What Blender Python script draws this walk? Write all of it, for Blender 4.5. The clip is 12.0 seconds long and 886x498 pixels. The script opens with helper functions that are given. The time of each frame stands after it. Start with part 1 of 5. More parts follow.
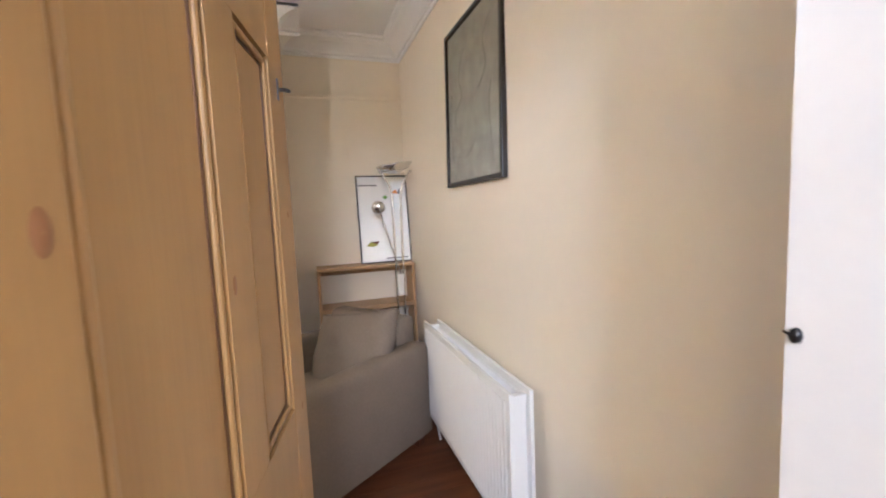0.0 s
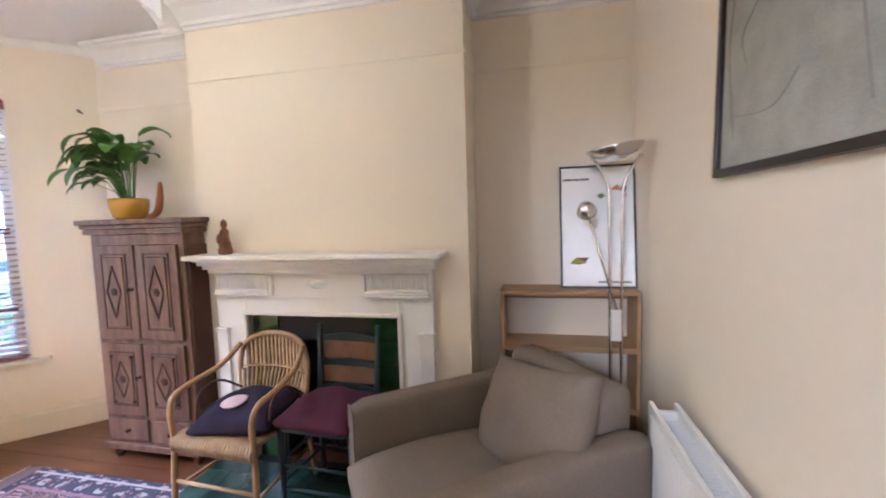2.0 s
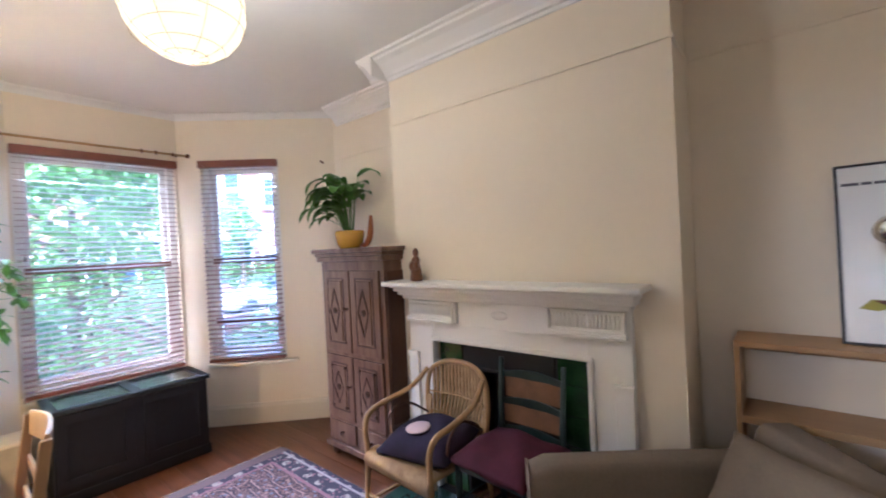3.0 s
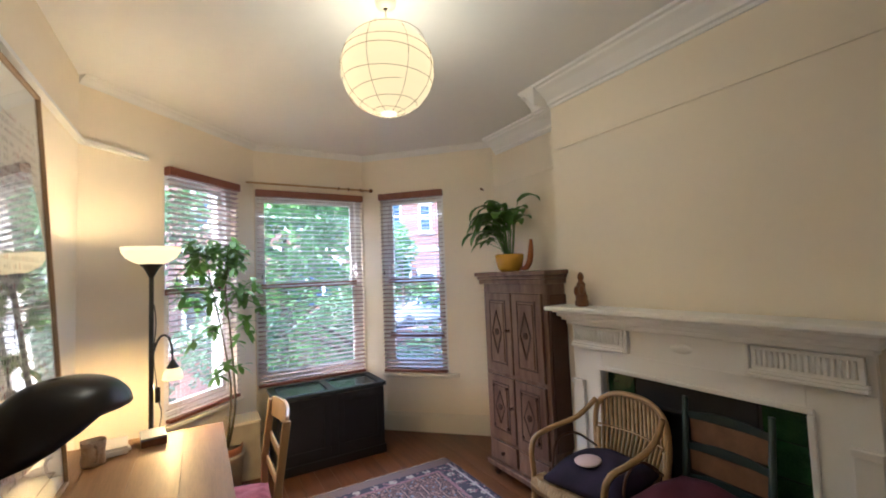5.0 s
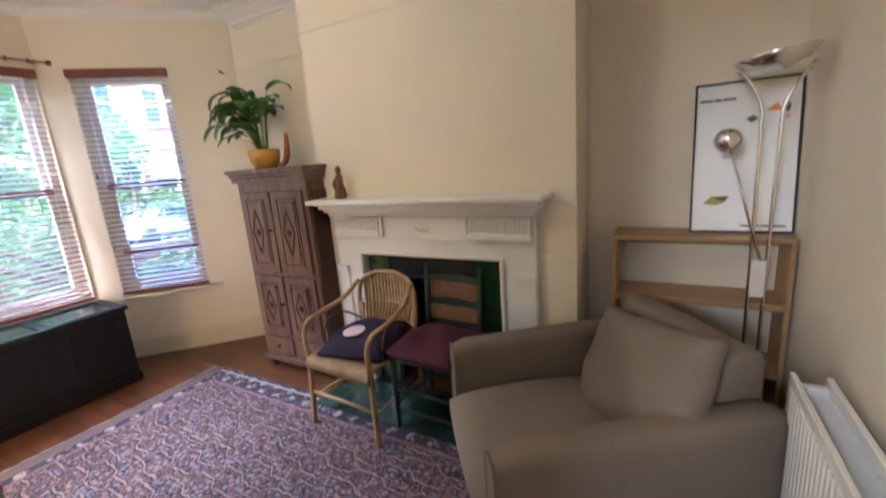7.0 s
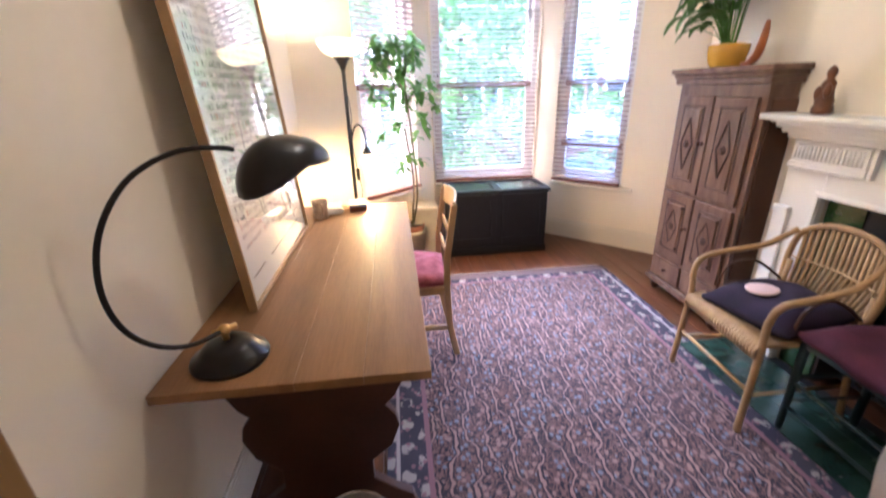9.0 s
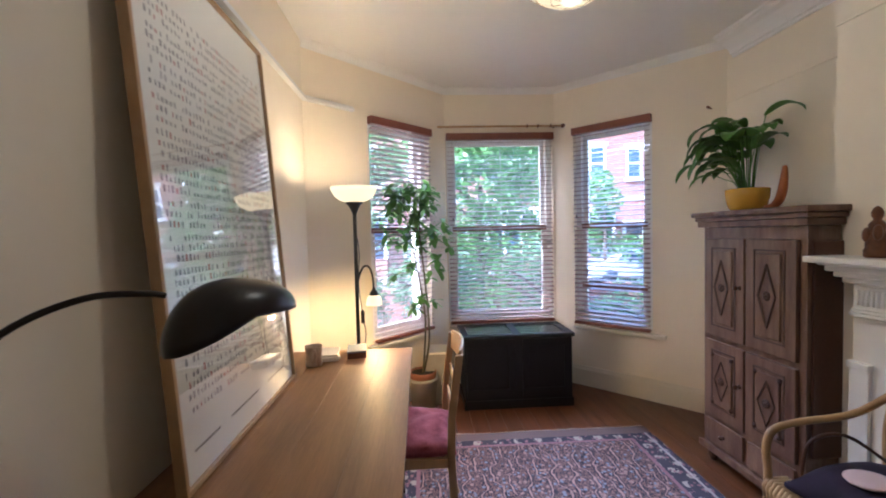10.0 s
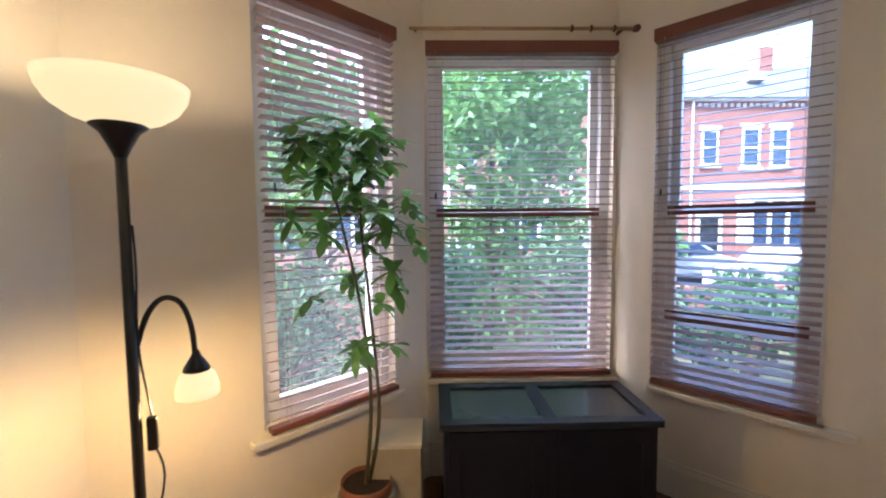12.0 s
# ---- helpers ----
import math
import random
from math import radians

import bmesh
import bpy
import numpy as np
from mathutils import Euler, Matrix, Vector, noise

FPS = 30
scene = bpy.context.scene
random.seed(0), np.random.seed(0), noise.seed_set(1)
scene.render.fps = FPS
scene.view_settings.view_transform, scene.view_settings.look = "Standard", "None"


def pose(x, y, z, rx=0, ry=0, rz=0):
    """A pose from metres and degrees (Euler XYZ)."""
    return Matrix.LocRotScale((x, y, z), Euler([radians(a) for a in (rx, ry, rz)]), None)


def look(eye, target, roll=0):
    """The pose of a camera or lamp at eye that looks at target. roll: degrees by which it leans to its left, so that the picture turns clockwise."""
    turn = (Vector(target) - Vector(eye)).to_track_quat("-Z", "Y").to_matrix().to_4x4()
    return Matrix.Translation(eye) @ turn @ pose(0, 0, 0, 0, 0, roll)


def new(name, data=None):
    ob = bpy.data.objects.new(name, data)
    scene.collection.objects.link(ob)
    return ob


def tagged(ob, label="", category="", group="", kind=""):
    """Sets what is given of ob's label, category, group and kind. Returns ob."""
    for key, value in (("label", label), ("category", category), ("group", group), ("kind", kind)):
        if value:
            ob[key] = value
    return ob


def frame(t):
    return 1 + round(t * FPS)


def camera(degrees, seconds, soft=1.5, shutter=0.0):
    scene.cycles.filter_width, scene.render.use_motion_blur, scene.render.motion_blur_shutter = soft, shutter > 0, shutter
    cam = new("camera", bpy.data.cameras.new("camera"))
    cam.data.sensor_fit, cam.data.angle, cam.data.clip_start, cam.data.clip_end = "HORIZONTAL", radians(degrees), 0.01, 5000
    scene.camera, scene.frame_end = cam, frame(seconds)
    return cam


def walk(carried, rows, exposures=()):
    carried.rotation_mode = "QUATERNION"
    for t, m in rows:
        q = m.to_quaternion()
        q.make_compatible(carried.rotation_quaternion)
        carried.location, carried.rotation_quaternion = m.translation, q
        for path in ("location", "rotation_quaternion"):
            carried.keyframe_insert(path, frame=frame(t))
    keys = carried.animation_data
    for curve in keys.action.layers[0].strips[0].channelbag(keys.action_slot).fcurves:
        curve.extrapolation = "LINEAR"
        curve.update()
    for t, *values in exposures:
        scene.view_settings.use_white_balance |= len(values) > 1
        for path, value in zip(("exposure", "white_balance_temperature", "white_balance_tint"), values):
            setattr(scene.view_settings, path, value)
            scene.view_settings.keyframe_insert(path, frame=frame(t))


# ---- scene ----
cam = camera(94.2, 12.0, soft=1.9, shutter=0.22)
PATH = [
    (0, (0.103, 0.897, 1.425), (0.732, 2.786, 1.24), -2.4),
    (0.5, (0.189, 1.039, 1.436), (0.424, 3.016, 1.248), -2.5),
    (1, (0.179, 1.259, 1.448), (0.253, 3.251, 1.286), -3.3),
    (1.5, (0.192, 1.465, 1.454), (0.143, 3.459, 1.312), -3.5),
    (2, (0.343, 1.695, 1.461), (-0.082, 3.643, 1.304), -1.8),
    (2.5, (0.339, 1.858, 1.474), (-0.46, 3.688, 1.361), -2.2),
    (3, (0.334, 1.922, 1.488), (-0.938, 3.466, 1.473), -2.9),
    (3.5, (0.386, 1.929, 1.486), (-1.242, 3.089, 1.538), -2.5),
    (3.7, (0.393, 1.926, 1.489), (-1.328, 2.943, 1.553), -2.1),
    (5.5, (0.29, 1.707, 1.517), (-1.402, 2.761, 1.677), -2.7),
    (6, (0.311, 1.638, 1.524), (-1.037, 3.107, 1.682), -2.9),
    (6.5, (0.387, 1.751, 1.515), (-0.67, 3.449, 1.55), -3.8),
    (7, (0.403, 1.785, 1.49), (-0.549, 3.489, 1.053), -4.5),
    (7.2, (0.395, 1.8, 1.469), (-0.581, 3.414, 0.805), -4.5),
    (8.8, (0.321, 1.824, 1.435), (-1.394, 2.105, 0.445), -2.5),
    (9, (0.329, 1.846, 1.434), (-1.522, 2.05, 0.706), -1.5),
    (9.5, (0.331, 1.914, 1.452), (-1.657, 2.008, 1.257), -1.1),
    (10, (0.116, 1.966, 1.42), (-1.879, 2.078, 1.343), -1.4),
    (10.5, (-0.249, 2.073, 1.423), (-2.24, 2.237, 1.334), -1.2),
    (11, (-0.627, 2.214, 1.406), (-2.619, 2.336, 1.275), 0.0),
    (11.5, (-1.073, 2.261, 1.384), (-3.067, 2.348, 1.245), -0.4),
    (12, (-1.505, 2.268, 1.399), (-3.501, 2.309, 1.273), -0.5),
]
EXPOSURES = [(0, 4.95, 5000, 15), (1.5, 4.9, 4900, 16), (2.5, 4.8, 4750, 19), (3.5, 4.0, 4950, 14), (5.5, 3.75, 5200, 9), (7.0, 4.35, 5100, 13), (9.0, 4.95, 5050, 19), (9.5, 4.15, 5000, 17), (10.5, 3.65, 4800, 13), (12.0, 3.25, 5150, 14)]
walk(cam, [(t, look(eye, target, roll)) for t, eye, target, roll in PATH], EXPOSURES)

# ---- world, sun, lamps, exposure ----
scene.view_settings.exposure = 3.2
world = bpy.data.worlds.new("sky_world")
scene.world = world
world.use_nodes = True
wn = world.node_tree
sky = wn.nodes.new("ShaderNodeTexSky")
sky.sky_type, sky.sun_disc = "NISHITA", False
sky.dust_density = 4.0
sky.sun_elevation, sky.sun_rotation = radians(48), radians(200)
wn.links.new(sky.outputs[0], wn.nodes["Background"].inputs[0])
wn.nodes["Background"].inputs[1].default_value = 0.15
sun = new("sun", bpy.data.lights.new("sun", "SUN"))
sun.data.energy, sun.data.angle, sun.data.color = 1.5, radians(10), (1.0, 0.95, 0.88)
sun.matrix_world = look((0, 0, 20), (-8, 9, 8))


def lamp_point(name, at, watts, colour, radius):
    ob = new(name, bpy.data.lights.new(name, "POINT"))
    ob.data.energy, ob.data.color, ob.data.shadow_soft_size = watts, colour, radius
    ob.location = at
    return ob


def lamp_area(name, m, w, h, watts, colour):
    ob = new(name, bpy.data.lights.new(name, "AREA"))
    ob.data.shape, ob.data.size, ob.data.size_y = "RECTANGLE", w, h
    ob.data.energy, ob.data.color = watts, colour
    ob.matrix_world = m
    return ob


LAMP = (-1.33, 2.52, 2.42)
WARM = (1.0, 0.68, 0.34)
lamp_point("pendant_bulb", (LAMP[0], LAMP[1], LAMP[2] - 0.13), 0.8, (1.0, 0.84, 0.58), 0.08)
lamp_point("uplighter_bulb", (-2.45, 1.57, 1.685), 0.72, WARM, 0.03)
lamp_point("reading_bulb", (-2.538, 1.664, 0.962), 1.35, (1.0, 0.60, 0.20), 0.02)
DAY, DAY_WATTS = (0.92, 0.95, 1.0), 0.5
# lamps added inside the three bay blinds, aimed down as stand-in daylight
for at, inward, w in (((-3.14, 1.80, 2.16), (0.73, 0.69), 0.6), ((-3.62, 2.73, 2.16), (1.0, 0.0), 0.95), ((-3.18, 3.67, 2.16), (0.70, -0.71), 0.6)):
    day = lamp_area("window_fill", look(at, (at[0] + inward[0], at[1] + inward[1], at[2] - 1.2)), w, 0.22, DAY_WATTS * w, DAY)
    day.data.spread = radians(56)
# unseen fill lamp added in the hall to brighten the east wall
lamp_area("hall_fill", look((-0.25, -0.9, 2.2), (0.8, 2.6, 1.3)), 0.5, 0.5, 2.7, (1.0, 0.96, 0.91))


# ---- materials ----
def mat(name, colour, rough=0.6, metal=0.0, var=0.0, scale=8.0, stretch=(1, 1, 1), fine=0.0, bump=0.0, colour2=None, vary_obj=0.0, spec=None, coat=0.0, grain=0.0):
    m = bpy.data.materials.new(name)
    m.use_nodes = True
    t = m.node_tree
    b = t.nodes["Principled BSDF"]
    b.inputs["Roughness"].default_value, b.inputs["Metallic"].default_value = rough, metal
    b.inputs["Coat Weight"].default_value = coat
    if spec is not None:
        b.inputs["Specular IOR Level"].default_value = spec
    c = (*colour, 1)
    b.inputs["Base Color"].default_value = c
    if var or bump or fine or colour2 or vary_obj:
        co = t.nodes.new("ShaderNodeTexCoord")
        mp = t.nodes.new("ShaderNodeMapping")
        mp.inputs["Scale"].default_value = stretch
        t.links.new(co.outputs["Object"], mp.inputs[0])
        n1 = t.nodes.new("ShaderNodeTexNoise")
        n1.inputs["Scale"].default_value, n1.inputs["Detail"].default_value = scale, 5
        t.links.new(mp.outputs[0], n1.inputs["Vector"])
        n2 = t.nodes.new("ShaderNodeTexNoise")
        n2.inputs["Scale"].default_value, n2.inputs["Detail"].default_value = scale * 14, 3
        t.links.new(mp.outputs[0], n2.inputs["Vector"])
        add = t.nodes.new("ShaderNodeMix")
        add.inputs[0].default_value = 0.3 + 0.4 * grain
        t.links.new(n1.outputs[0], add.inputs[2]), t.links.new(n2.outputs[0], add.inputs[3])
        ramp = t.nodes.new("ShaderNodeValToRGB")
        c2 = colour2 or tuple(max(0, x * (1 - 2 * var)) for x in colour)
        ramp.color_ramp.elements[0].position, ramp.color_ramp.elements[1].position = 0.32, 0.66
        ramp.color_ramp.elements[0].color, ramp.color_ramp.elements[1].color = (*c2, 1), c
        t.links.new(add.outputs[0], ramp.inputs[0])
        out = ramp.outputs[0]
        if vary_obj:
            info = t.nodes.new("ShaderNodeObjectInfo")
            mr = t.nodes.new("ShaderNodeMapRange")
            mr.inputs["To Min"].default_value, mr.inputs["To Max"].default_value = 1 - vary_obj, 1 + vary_obj
            t.links.new(info.outputs["Random"], mr.inputs[0])
            mul = t.nodes.new("ShaderNodeVectorMath")
            mul.operation = "SCALE"
            t.links.new(out, mul.inputs[0]), t.links.new(mr.outputs[0], mul.inputs["Scale"])
            out = mul.outputs[0]
        t.links.new(out, b.inputs["Base Color"])
        if bump:
            bp = t.nodes.new("ShaderNodeBump")
            bp.inputs["Strength"].default_value, bp.inputs["Distance"].default_value = bump, 0.01
            t.links.new(add.outputs[0], bp.inputs["Height"])
            t.links.new(bp.outputs[0], b.inputs["Normal"])
    return m


def leafy(m, share):
    """Lets light through a leaf."""
    t = m.node_tree
    b = t.nodes["Principled BSDF"]
    tr, mx = t.nodes.new("ShaderNodeBsdfTranslucent"), t.nodes.new("ShaderNodeMixShader")
    col = b.inputs["Base Color"].links[0].from_socket
    t.links.new(col, tr.inputs[0])
    mx.inputs[0].default_value = share
    t.links.new(b.outputs[0], mx.inputs[1]), t.links.new(tr.outputs[0], mx.inputs[2])
    t.links.new(mx.outputs[0], t.nodes["Material Output"].inputs[0])
    return m


def glow(name, colour, strength, base=(0.8, 0.75, 0.6)):
    m = mat(name, base, 0.6)
    b = m.node_tree.nodes["Principled BSDF"]
    b.inputs["Emission Color"].default_value, b.inputs["Emission Strength"].default_value = (*colour, 1), strength
    return m


M_wall = mat("cream_paint", (0.85, 0.765, 0.62), 0.75, var=0.02, scale=1.5, bump=0.04)
M_ceil = mat("ceiling_paint", (0.84, 0.83, 0.80), 0.85, var=0.02, scale=1.2, bump=0.03)
M_white = mat("white_gloss_paint", (0.84, 0.83, 0.805), 0.35, var=0.02, scale=4, bump=0.02)
M_cream = mat("cream_gloss_paint", (0.78, 0.72, 0.60), 0.4, var=0.02, scale=4)
M_floor = mat("stained_floorboards", (0.15, 0.055, 0.022), 0.28, var=0.25, scale=3, stretch=(0.6, 8, 1), bump=0.08, vary_obj=0.2)
M_pine = mat("waxed_pine", (0.32, 0.185, 0.062), 0.45, var=0.10, scale=3, stretch=(6, 6, 0.35), bump=0.05)
M_pine_g = mat("pine_groove_dark", (0.10, 0.042, 0.014), 0.5, var=0.25, scale=6)
M_pine_d = mat("pine_knot", (0.22, 0.10, 0.035), 0.5)
M_oak = mat("desk_oak", (0.33, 0.17, 0.068), 0.5, var=0.2, scale=2.5, stretch=(0.5, 6, 6), bump=0.05, spec=0.35)
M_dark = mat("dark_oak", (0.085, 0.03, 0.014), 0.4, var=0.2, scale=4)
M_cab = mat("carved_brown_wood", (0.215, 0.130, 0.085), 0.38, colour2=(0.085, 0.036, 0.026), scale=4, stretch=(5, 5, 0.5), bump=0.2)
M_cabd = mat("carved_groove", (0.085, 0.045, 0.034), 0.55, var=0.2)
M_shelf = mat("birch_veneer", (0.42, 0.26, 0.12), 0.45, var=0.08, scale=3, stretch=(0.5, 5, 5))
M_sofa = mat("taupe_fabric", (0.245, 0.197, 0.148), 0.95, var=0.07, scale=6, bump=0.2, grain=0.6, spec=0.2)
M_iron = mat("black_metal", (0.012, 0.010, 0.010), 0.28, metal=0.3)
M_castiron = mat("black_cast_iron", (0.012, 0.012, 0.014), 0.6, var=0.2, bump=0.2)
M_chrome = mat("chrome", (0.72, 0.70, 0.66), 0.18, metal=1.0)
M_brass = mat("brass", (0.60, 0.38, 0.14), 0.3, metal=1.0)
M_cane = mat("cane", (0.50, 0.31, 0.13), 0.4, var=0.2, scale=10, bump=0.1)
M_wicker = mat("woven_wicker", (0.55, 0.39, 0.20), 0.6, colour2=(0.30, 0.18, 0.08), scale=14, bump=0.3)
M_green = mat("dark_green_paint", (0.022, 0.045, 0.045), 0.4, var=0.2, scale=10)
M_rush = mat("tan_slat", (0.22, 0.11, 0.055), 0.6, var=0.2, scale=12)
M_tile = mat("green_glazed_tile", (0.03, 0.085, 0.028), 0.12, colour2=(0.008, 0.045, 0.012), scale=9, vary_obj=0.3, coat=0.5)
M_hearth = mat("hearth_tile", (0.03, 0.06, 0.045), 0.25, colour2=(0.012, 0.03, 0.022), scale=8, vary_obj=0.3)
M_purple = mat("purple_velvet", (0.018, 0.007, 0.03), 0.9, var=0.3, scale=9, bump=0.2)
M_red = mat("burgundy_fabric", (0.09, 0.012, 0.03), 0.9, var=0.2, scale=12, bump=0.3)
M_pink = mat("pink_floral_fabric", (0.50, 0.13, 0.15), 0.85, colour2=(0.18, 0.02, 0.03), scale=16)
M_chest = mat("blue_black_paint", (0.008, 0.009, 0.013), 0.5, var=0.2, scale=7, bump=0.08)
M_chesttop = mat("blue_grey_paint", (0.04, 0.048, 0.055), 0.25, var=0.2, scale=7, bump=0.05)
M_leaf = leafy(mat("leaf", (0.13, 0.29, 0.06), 0.38, var=0.25, scale=14, vary_obj=0.25), 0.4)
M_leafd = leafy(mat("dark_leaf", (0.20, 0.40, 0.08), 0.4, var=0.2, scale=14, vary_obj=0.3), 0.5)
M_stem = mat("stem", (0.12, 0.10, 0.04), 0.6, var=0.2)
M_yellow = mat("yellow_glaze", (0.62, 0.34, 0.03), 0.25, var=0.05)
M_terra = mat("terracotta", (0.30, 0.11, 0.05), 0.7, var=0.15)
M_stone = mat("stoneware", (0.45, 0.40, 0.31), 0.6, var=0.1)
M_mug = mat("rough_glazed_clay", (0.58, 0.48, 0.36), 0.6, colour2=(0.20, 0.10, 0.06), scale=18, bump=0.3)
M_soil = mat("soil", (0.04, 0.025, 0.015), 0.95, var=0.3, scale=40, bump=0.5)
M_paper = mat("white_paper", (0.72, 0.70, 0.66), 0.5)
M_ink = mat("grey_ink", (0.10, 0.09, 0.10), 0.5)
M_blind = mat("mahogany_slat", (0.38, 0.27, 0.25), 0.38, var=0.1, scale=6, stretch=(1, 1, 6), coat=0.2)
M_blindrail = mat("mahogany_rail", (0.22, 0.075, 0.045), 0.4, var=0.1)
M_cord = mat("pale_cord", (0.55, 0.48, 0.42), 0.8)
M_print = mat("grey_print", (0.37, 0.355, 0.29), 0.6, colour2=(0.24, 0.23, 0.185), scale=11, grain=0.3)
M_frame = mat("black_frame", (0.02, 0.017, 0.015), 0.35)
M_plastic = mat("black_plastic", (0.012, 0.012, 0.013), 0.4)
M_wplastic = mat("white_plastic", (0.72, 0.68, 0.60), 0.4)
M_orange = mat("orange", (0.65, 0.22, 0.03), 0.6)
M_olive = mat("olive", (0.30, 0.27, 0.03), 0.6)
M_blue = mat("steel_blue", (0.20, 0.23, 0.30), 0.5)
M_brown = mat("brown_carving", (0.16, 0.05, 0.02), 0.45, var=0.3, scale=30)
M_orn = mat("orange_brown", (0.42, 0.13, 0.03), 0.5, var=0.2)
M_brick = mat("red_brick", (0.30, 0.135, 0.10), 0.85, var=0.15, scale=6, bump=0.2)
M_slate = mat("grey_slate", (0.14, 0.15, 0.18), 0.6, var=0.15, scale=5)
M_stonew = mat("pale_stone", (0.62, 0.58, 0.50), 0.7, var=0.05)
M_dglass = mat("far_glass", (0.03, 0.05, 0.09), 0.08)
M_foliage = leafy(mat("tree_leaf", (0.14, 0.27, 0.08), 0.5, var=0.2, scale=3, vary_obj=0.2), 0.4)
M_foliage2 = leafy(mat("shrub_leaf", (0.12, 0.22, 0.10), 0.5, var=0.3, scale=3), 0.4)
M_bark = mat("bark", (0.09, 0.06, 0.04), 0.9, var=0.2, bump=0.3)
M_asphalt = mat("asphalt", (0.06, 0.06, 0.06), 0.9, var=0.1, scale=4, bump=0.2)
M_pave = mat("paving", (0.28, 0.26, 0.24), 0.85, var=0.1)
M_shade_glow = glow("lit_glass_shade", (1.0, 0.70, 0.30), 0.11)
M_small_glow = glow("lit_small_shade", (1.0, 0.62, 0.24), 0.13)
M_lantern = glow("lit_paper", (1.0, 0.72, 0.34), 0.08, (0.8, 0.72, 0.5))
M_bulbend = glow("lit_opening", (1.0, 0.85, 0.6), 0.15)
M_rib = mat("bamboo_rib", (0.22, 0.14, 0.05), 0.6)

M_glass = bpy.data.materials.new("window_glass")
M_glass.use_nodes = True
_t = M_glass.node_tree
_b = _t.nodes["Principled BSDF"]
_b.inputs["Base Color"].default_value, _b.inputs["Roughness"].default_value = (1, 1, 1, 1), 0.0
_b.inputs["Transmission Weight"].default_value, _b.inputs["IOR"].default_value = 1.0, 1.02

M_window = M_glass.copy()
M_window.name = "hazy_window_glass"
_t = M_window.node_tree
_tr, _mx = _t.nodes.new("ShaderNodeBsdfTranslucent"), _t.nodes.new("ShaderNodeMixShader")
_tr.inputs[0].default_value = (0.9, 0.93, 1.0, 1)
_mx.inputs[0].default_value = 0.02
_t.links.new(_t.nodes["Principled BSDF"].outputs[0], _mx.inputs[1])
_t.links.new(_tr.outputs[0], _mx.inputs[2])
_t.links.new(_mx.outputs[0], _t.nodes["Material Output"].inputs[0])


# ---- building blocks ----
def box(bm, x0, x1, y0, y1, z0, z1, m=None):
    r = bmesh.ops.create_cube(bm, size=1)
    s = Matrix.Translation(((x0 + x1) / 2, (y0 + y1) / 2, (z0 + z1) / 2)) @ Matrix.Diagonal((x1 - x0, y1 - y0, z1 - z0, 1))
    bmesh.ops.transform(bm, matrix=(m @ s) if m else s, verts=r["verts"])
    return r["verts"]


def lathe(bm, prof, at=(0, 0, 0), seg=24, m=None):
    rings = []
    for r, z in prof:
        rings.append([bm.verts.new((m or Matrix()) @ Vector((at[0] + r * math.cos(2 * math.pi * i / seg), at[1] + r * math.sin(2 * math.pi * i / seg), at[2] + z))) for i in range(seg)])
    for a, b in zip(rings, rings[1:]):
        for i in range(seg):
            bm.faces.new((a[i], a[(i + 1) % seg], b[(i + 1) % seg], b[i]))
    return rings


def tube(bm, pts, r, seg=8, closed=False):
    pts = [Vector(p) for p in pts]
    n = len(pts)
    rings = []
    up = None
    for i, p in enumerate(pts):
        a, b = pts[(i - 1) % n if closed else max(i - 1, 0)], pts[(i + 1) % n if closed else min(i + 1, n - 1)]
        d = (b - a).normalized()
        if up is None:
            up = d.orthogonal().normalized()
        u = (up - d * up.dot(d)).normalized()
        up = u
        v = d.cross(u)
        rr = r[i] if isinstance(r, (list, tuple)) else r
        rings.append([bm.verts.new(p + (u * math.cos(2 * math.pi * k / seg) + v * math.sin(2 * math.pi * k / seg)) * rr) for k in range(seg)])
    for i in range(n if closed else n - 1):
        a, b = rings[i], rings[(i + 1) % n]
        for k in range(seg):
            bm.faces.new((a[k], a[(k + 1) % seg], b[(k + 1) % seg], b[k]))
    if not closed:
        bm.faces.new(rings[0][::-1]), bm.faces.new(rings[-1])


def curve(ctrl, n=16):
    """A smooth line through the control points."""
    c = [Vector(p) for p in ctrl]
    out = []
    for i in range(len(c) - 1):
        p0, p1, p2, p3 = c[max(i - 1, 0)], c[i], c[i + 1], c[min(i + 2, len(c) - 1)]
        k = max(2, n // (len(c) - 1))
        for j in range(k):
            s = j / k
            out.append(0.5 * ((2 * p1) + (p2 - p0) * s + (2 * p0 - 5 * p1 + 4 * p2 - p3) * s * s + (3 * p1 - p0 - 3 * p2 + p3) * s ** 3))
    return out + [c[-1]]


def prism(bm, pts, h, m=None):
    """A flat outline in x, y, drawn up by h."""
    m = m or Matrix()
    a = [bm.verts.new(m @ Vector((x, y, 0))) for x, y in pts]
    b = [bm.verts.new(m @ Vector((x, y, h))) for x, y in pts]
    bm.faces.new(a[::-1]), bm.faces.new(b)
    for i in range(len(pts)):
        j = (i + 1) % len(pts)
        bm.faces.new((a[i], a[j], b[j], b[i]))


def part(name, bm, material, parent=None, label="", bevel=0.0, smooth=False, thick=0.0, kind=""):
    bmesh.ops.recalc_face_normals(bm, faces=bm.faces)
    me = bpy.data.meshes.new(name)
    bm.to_mesh(me)
    bm.free()
    me.materials.append(material)
    if smooth:
        for p in me.polygons:
            p.use_smooth = True
    ob = new(name, me)
    ob.parent = parent
    if thick:
        md = ob.modifiers.new("thick", "SOLIDIFY")
        md.thickness = thick
    if bevel:
        md = ob.modifiers.new("bevel", "BEVEL")
        md.width, md.segments, md.limit_method = bevel, 2, "ANGLE"
    return tagged(ob, label=label, kind=kind)


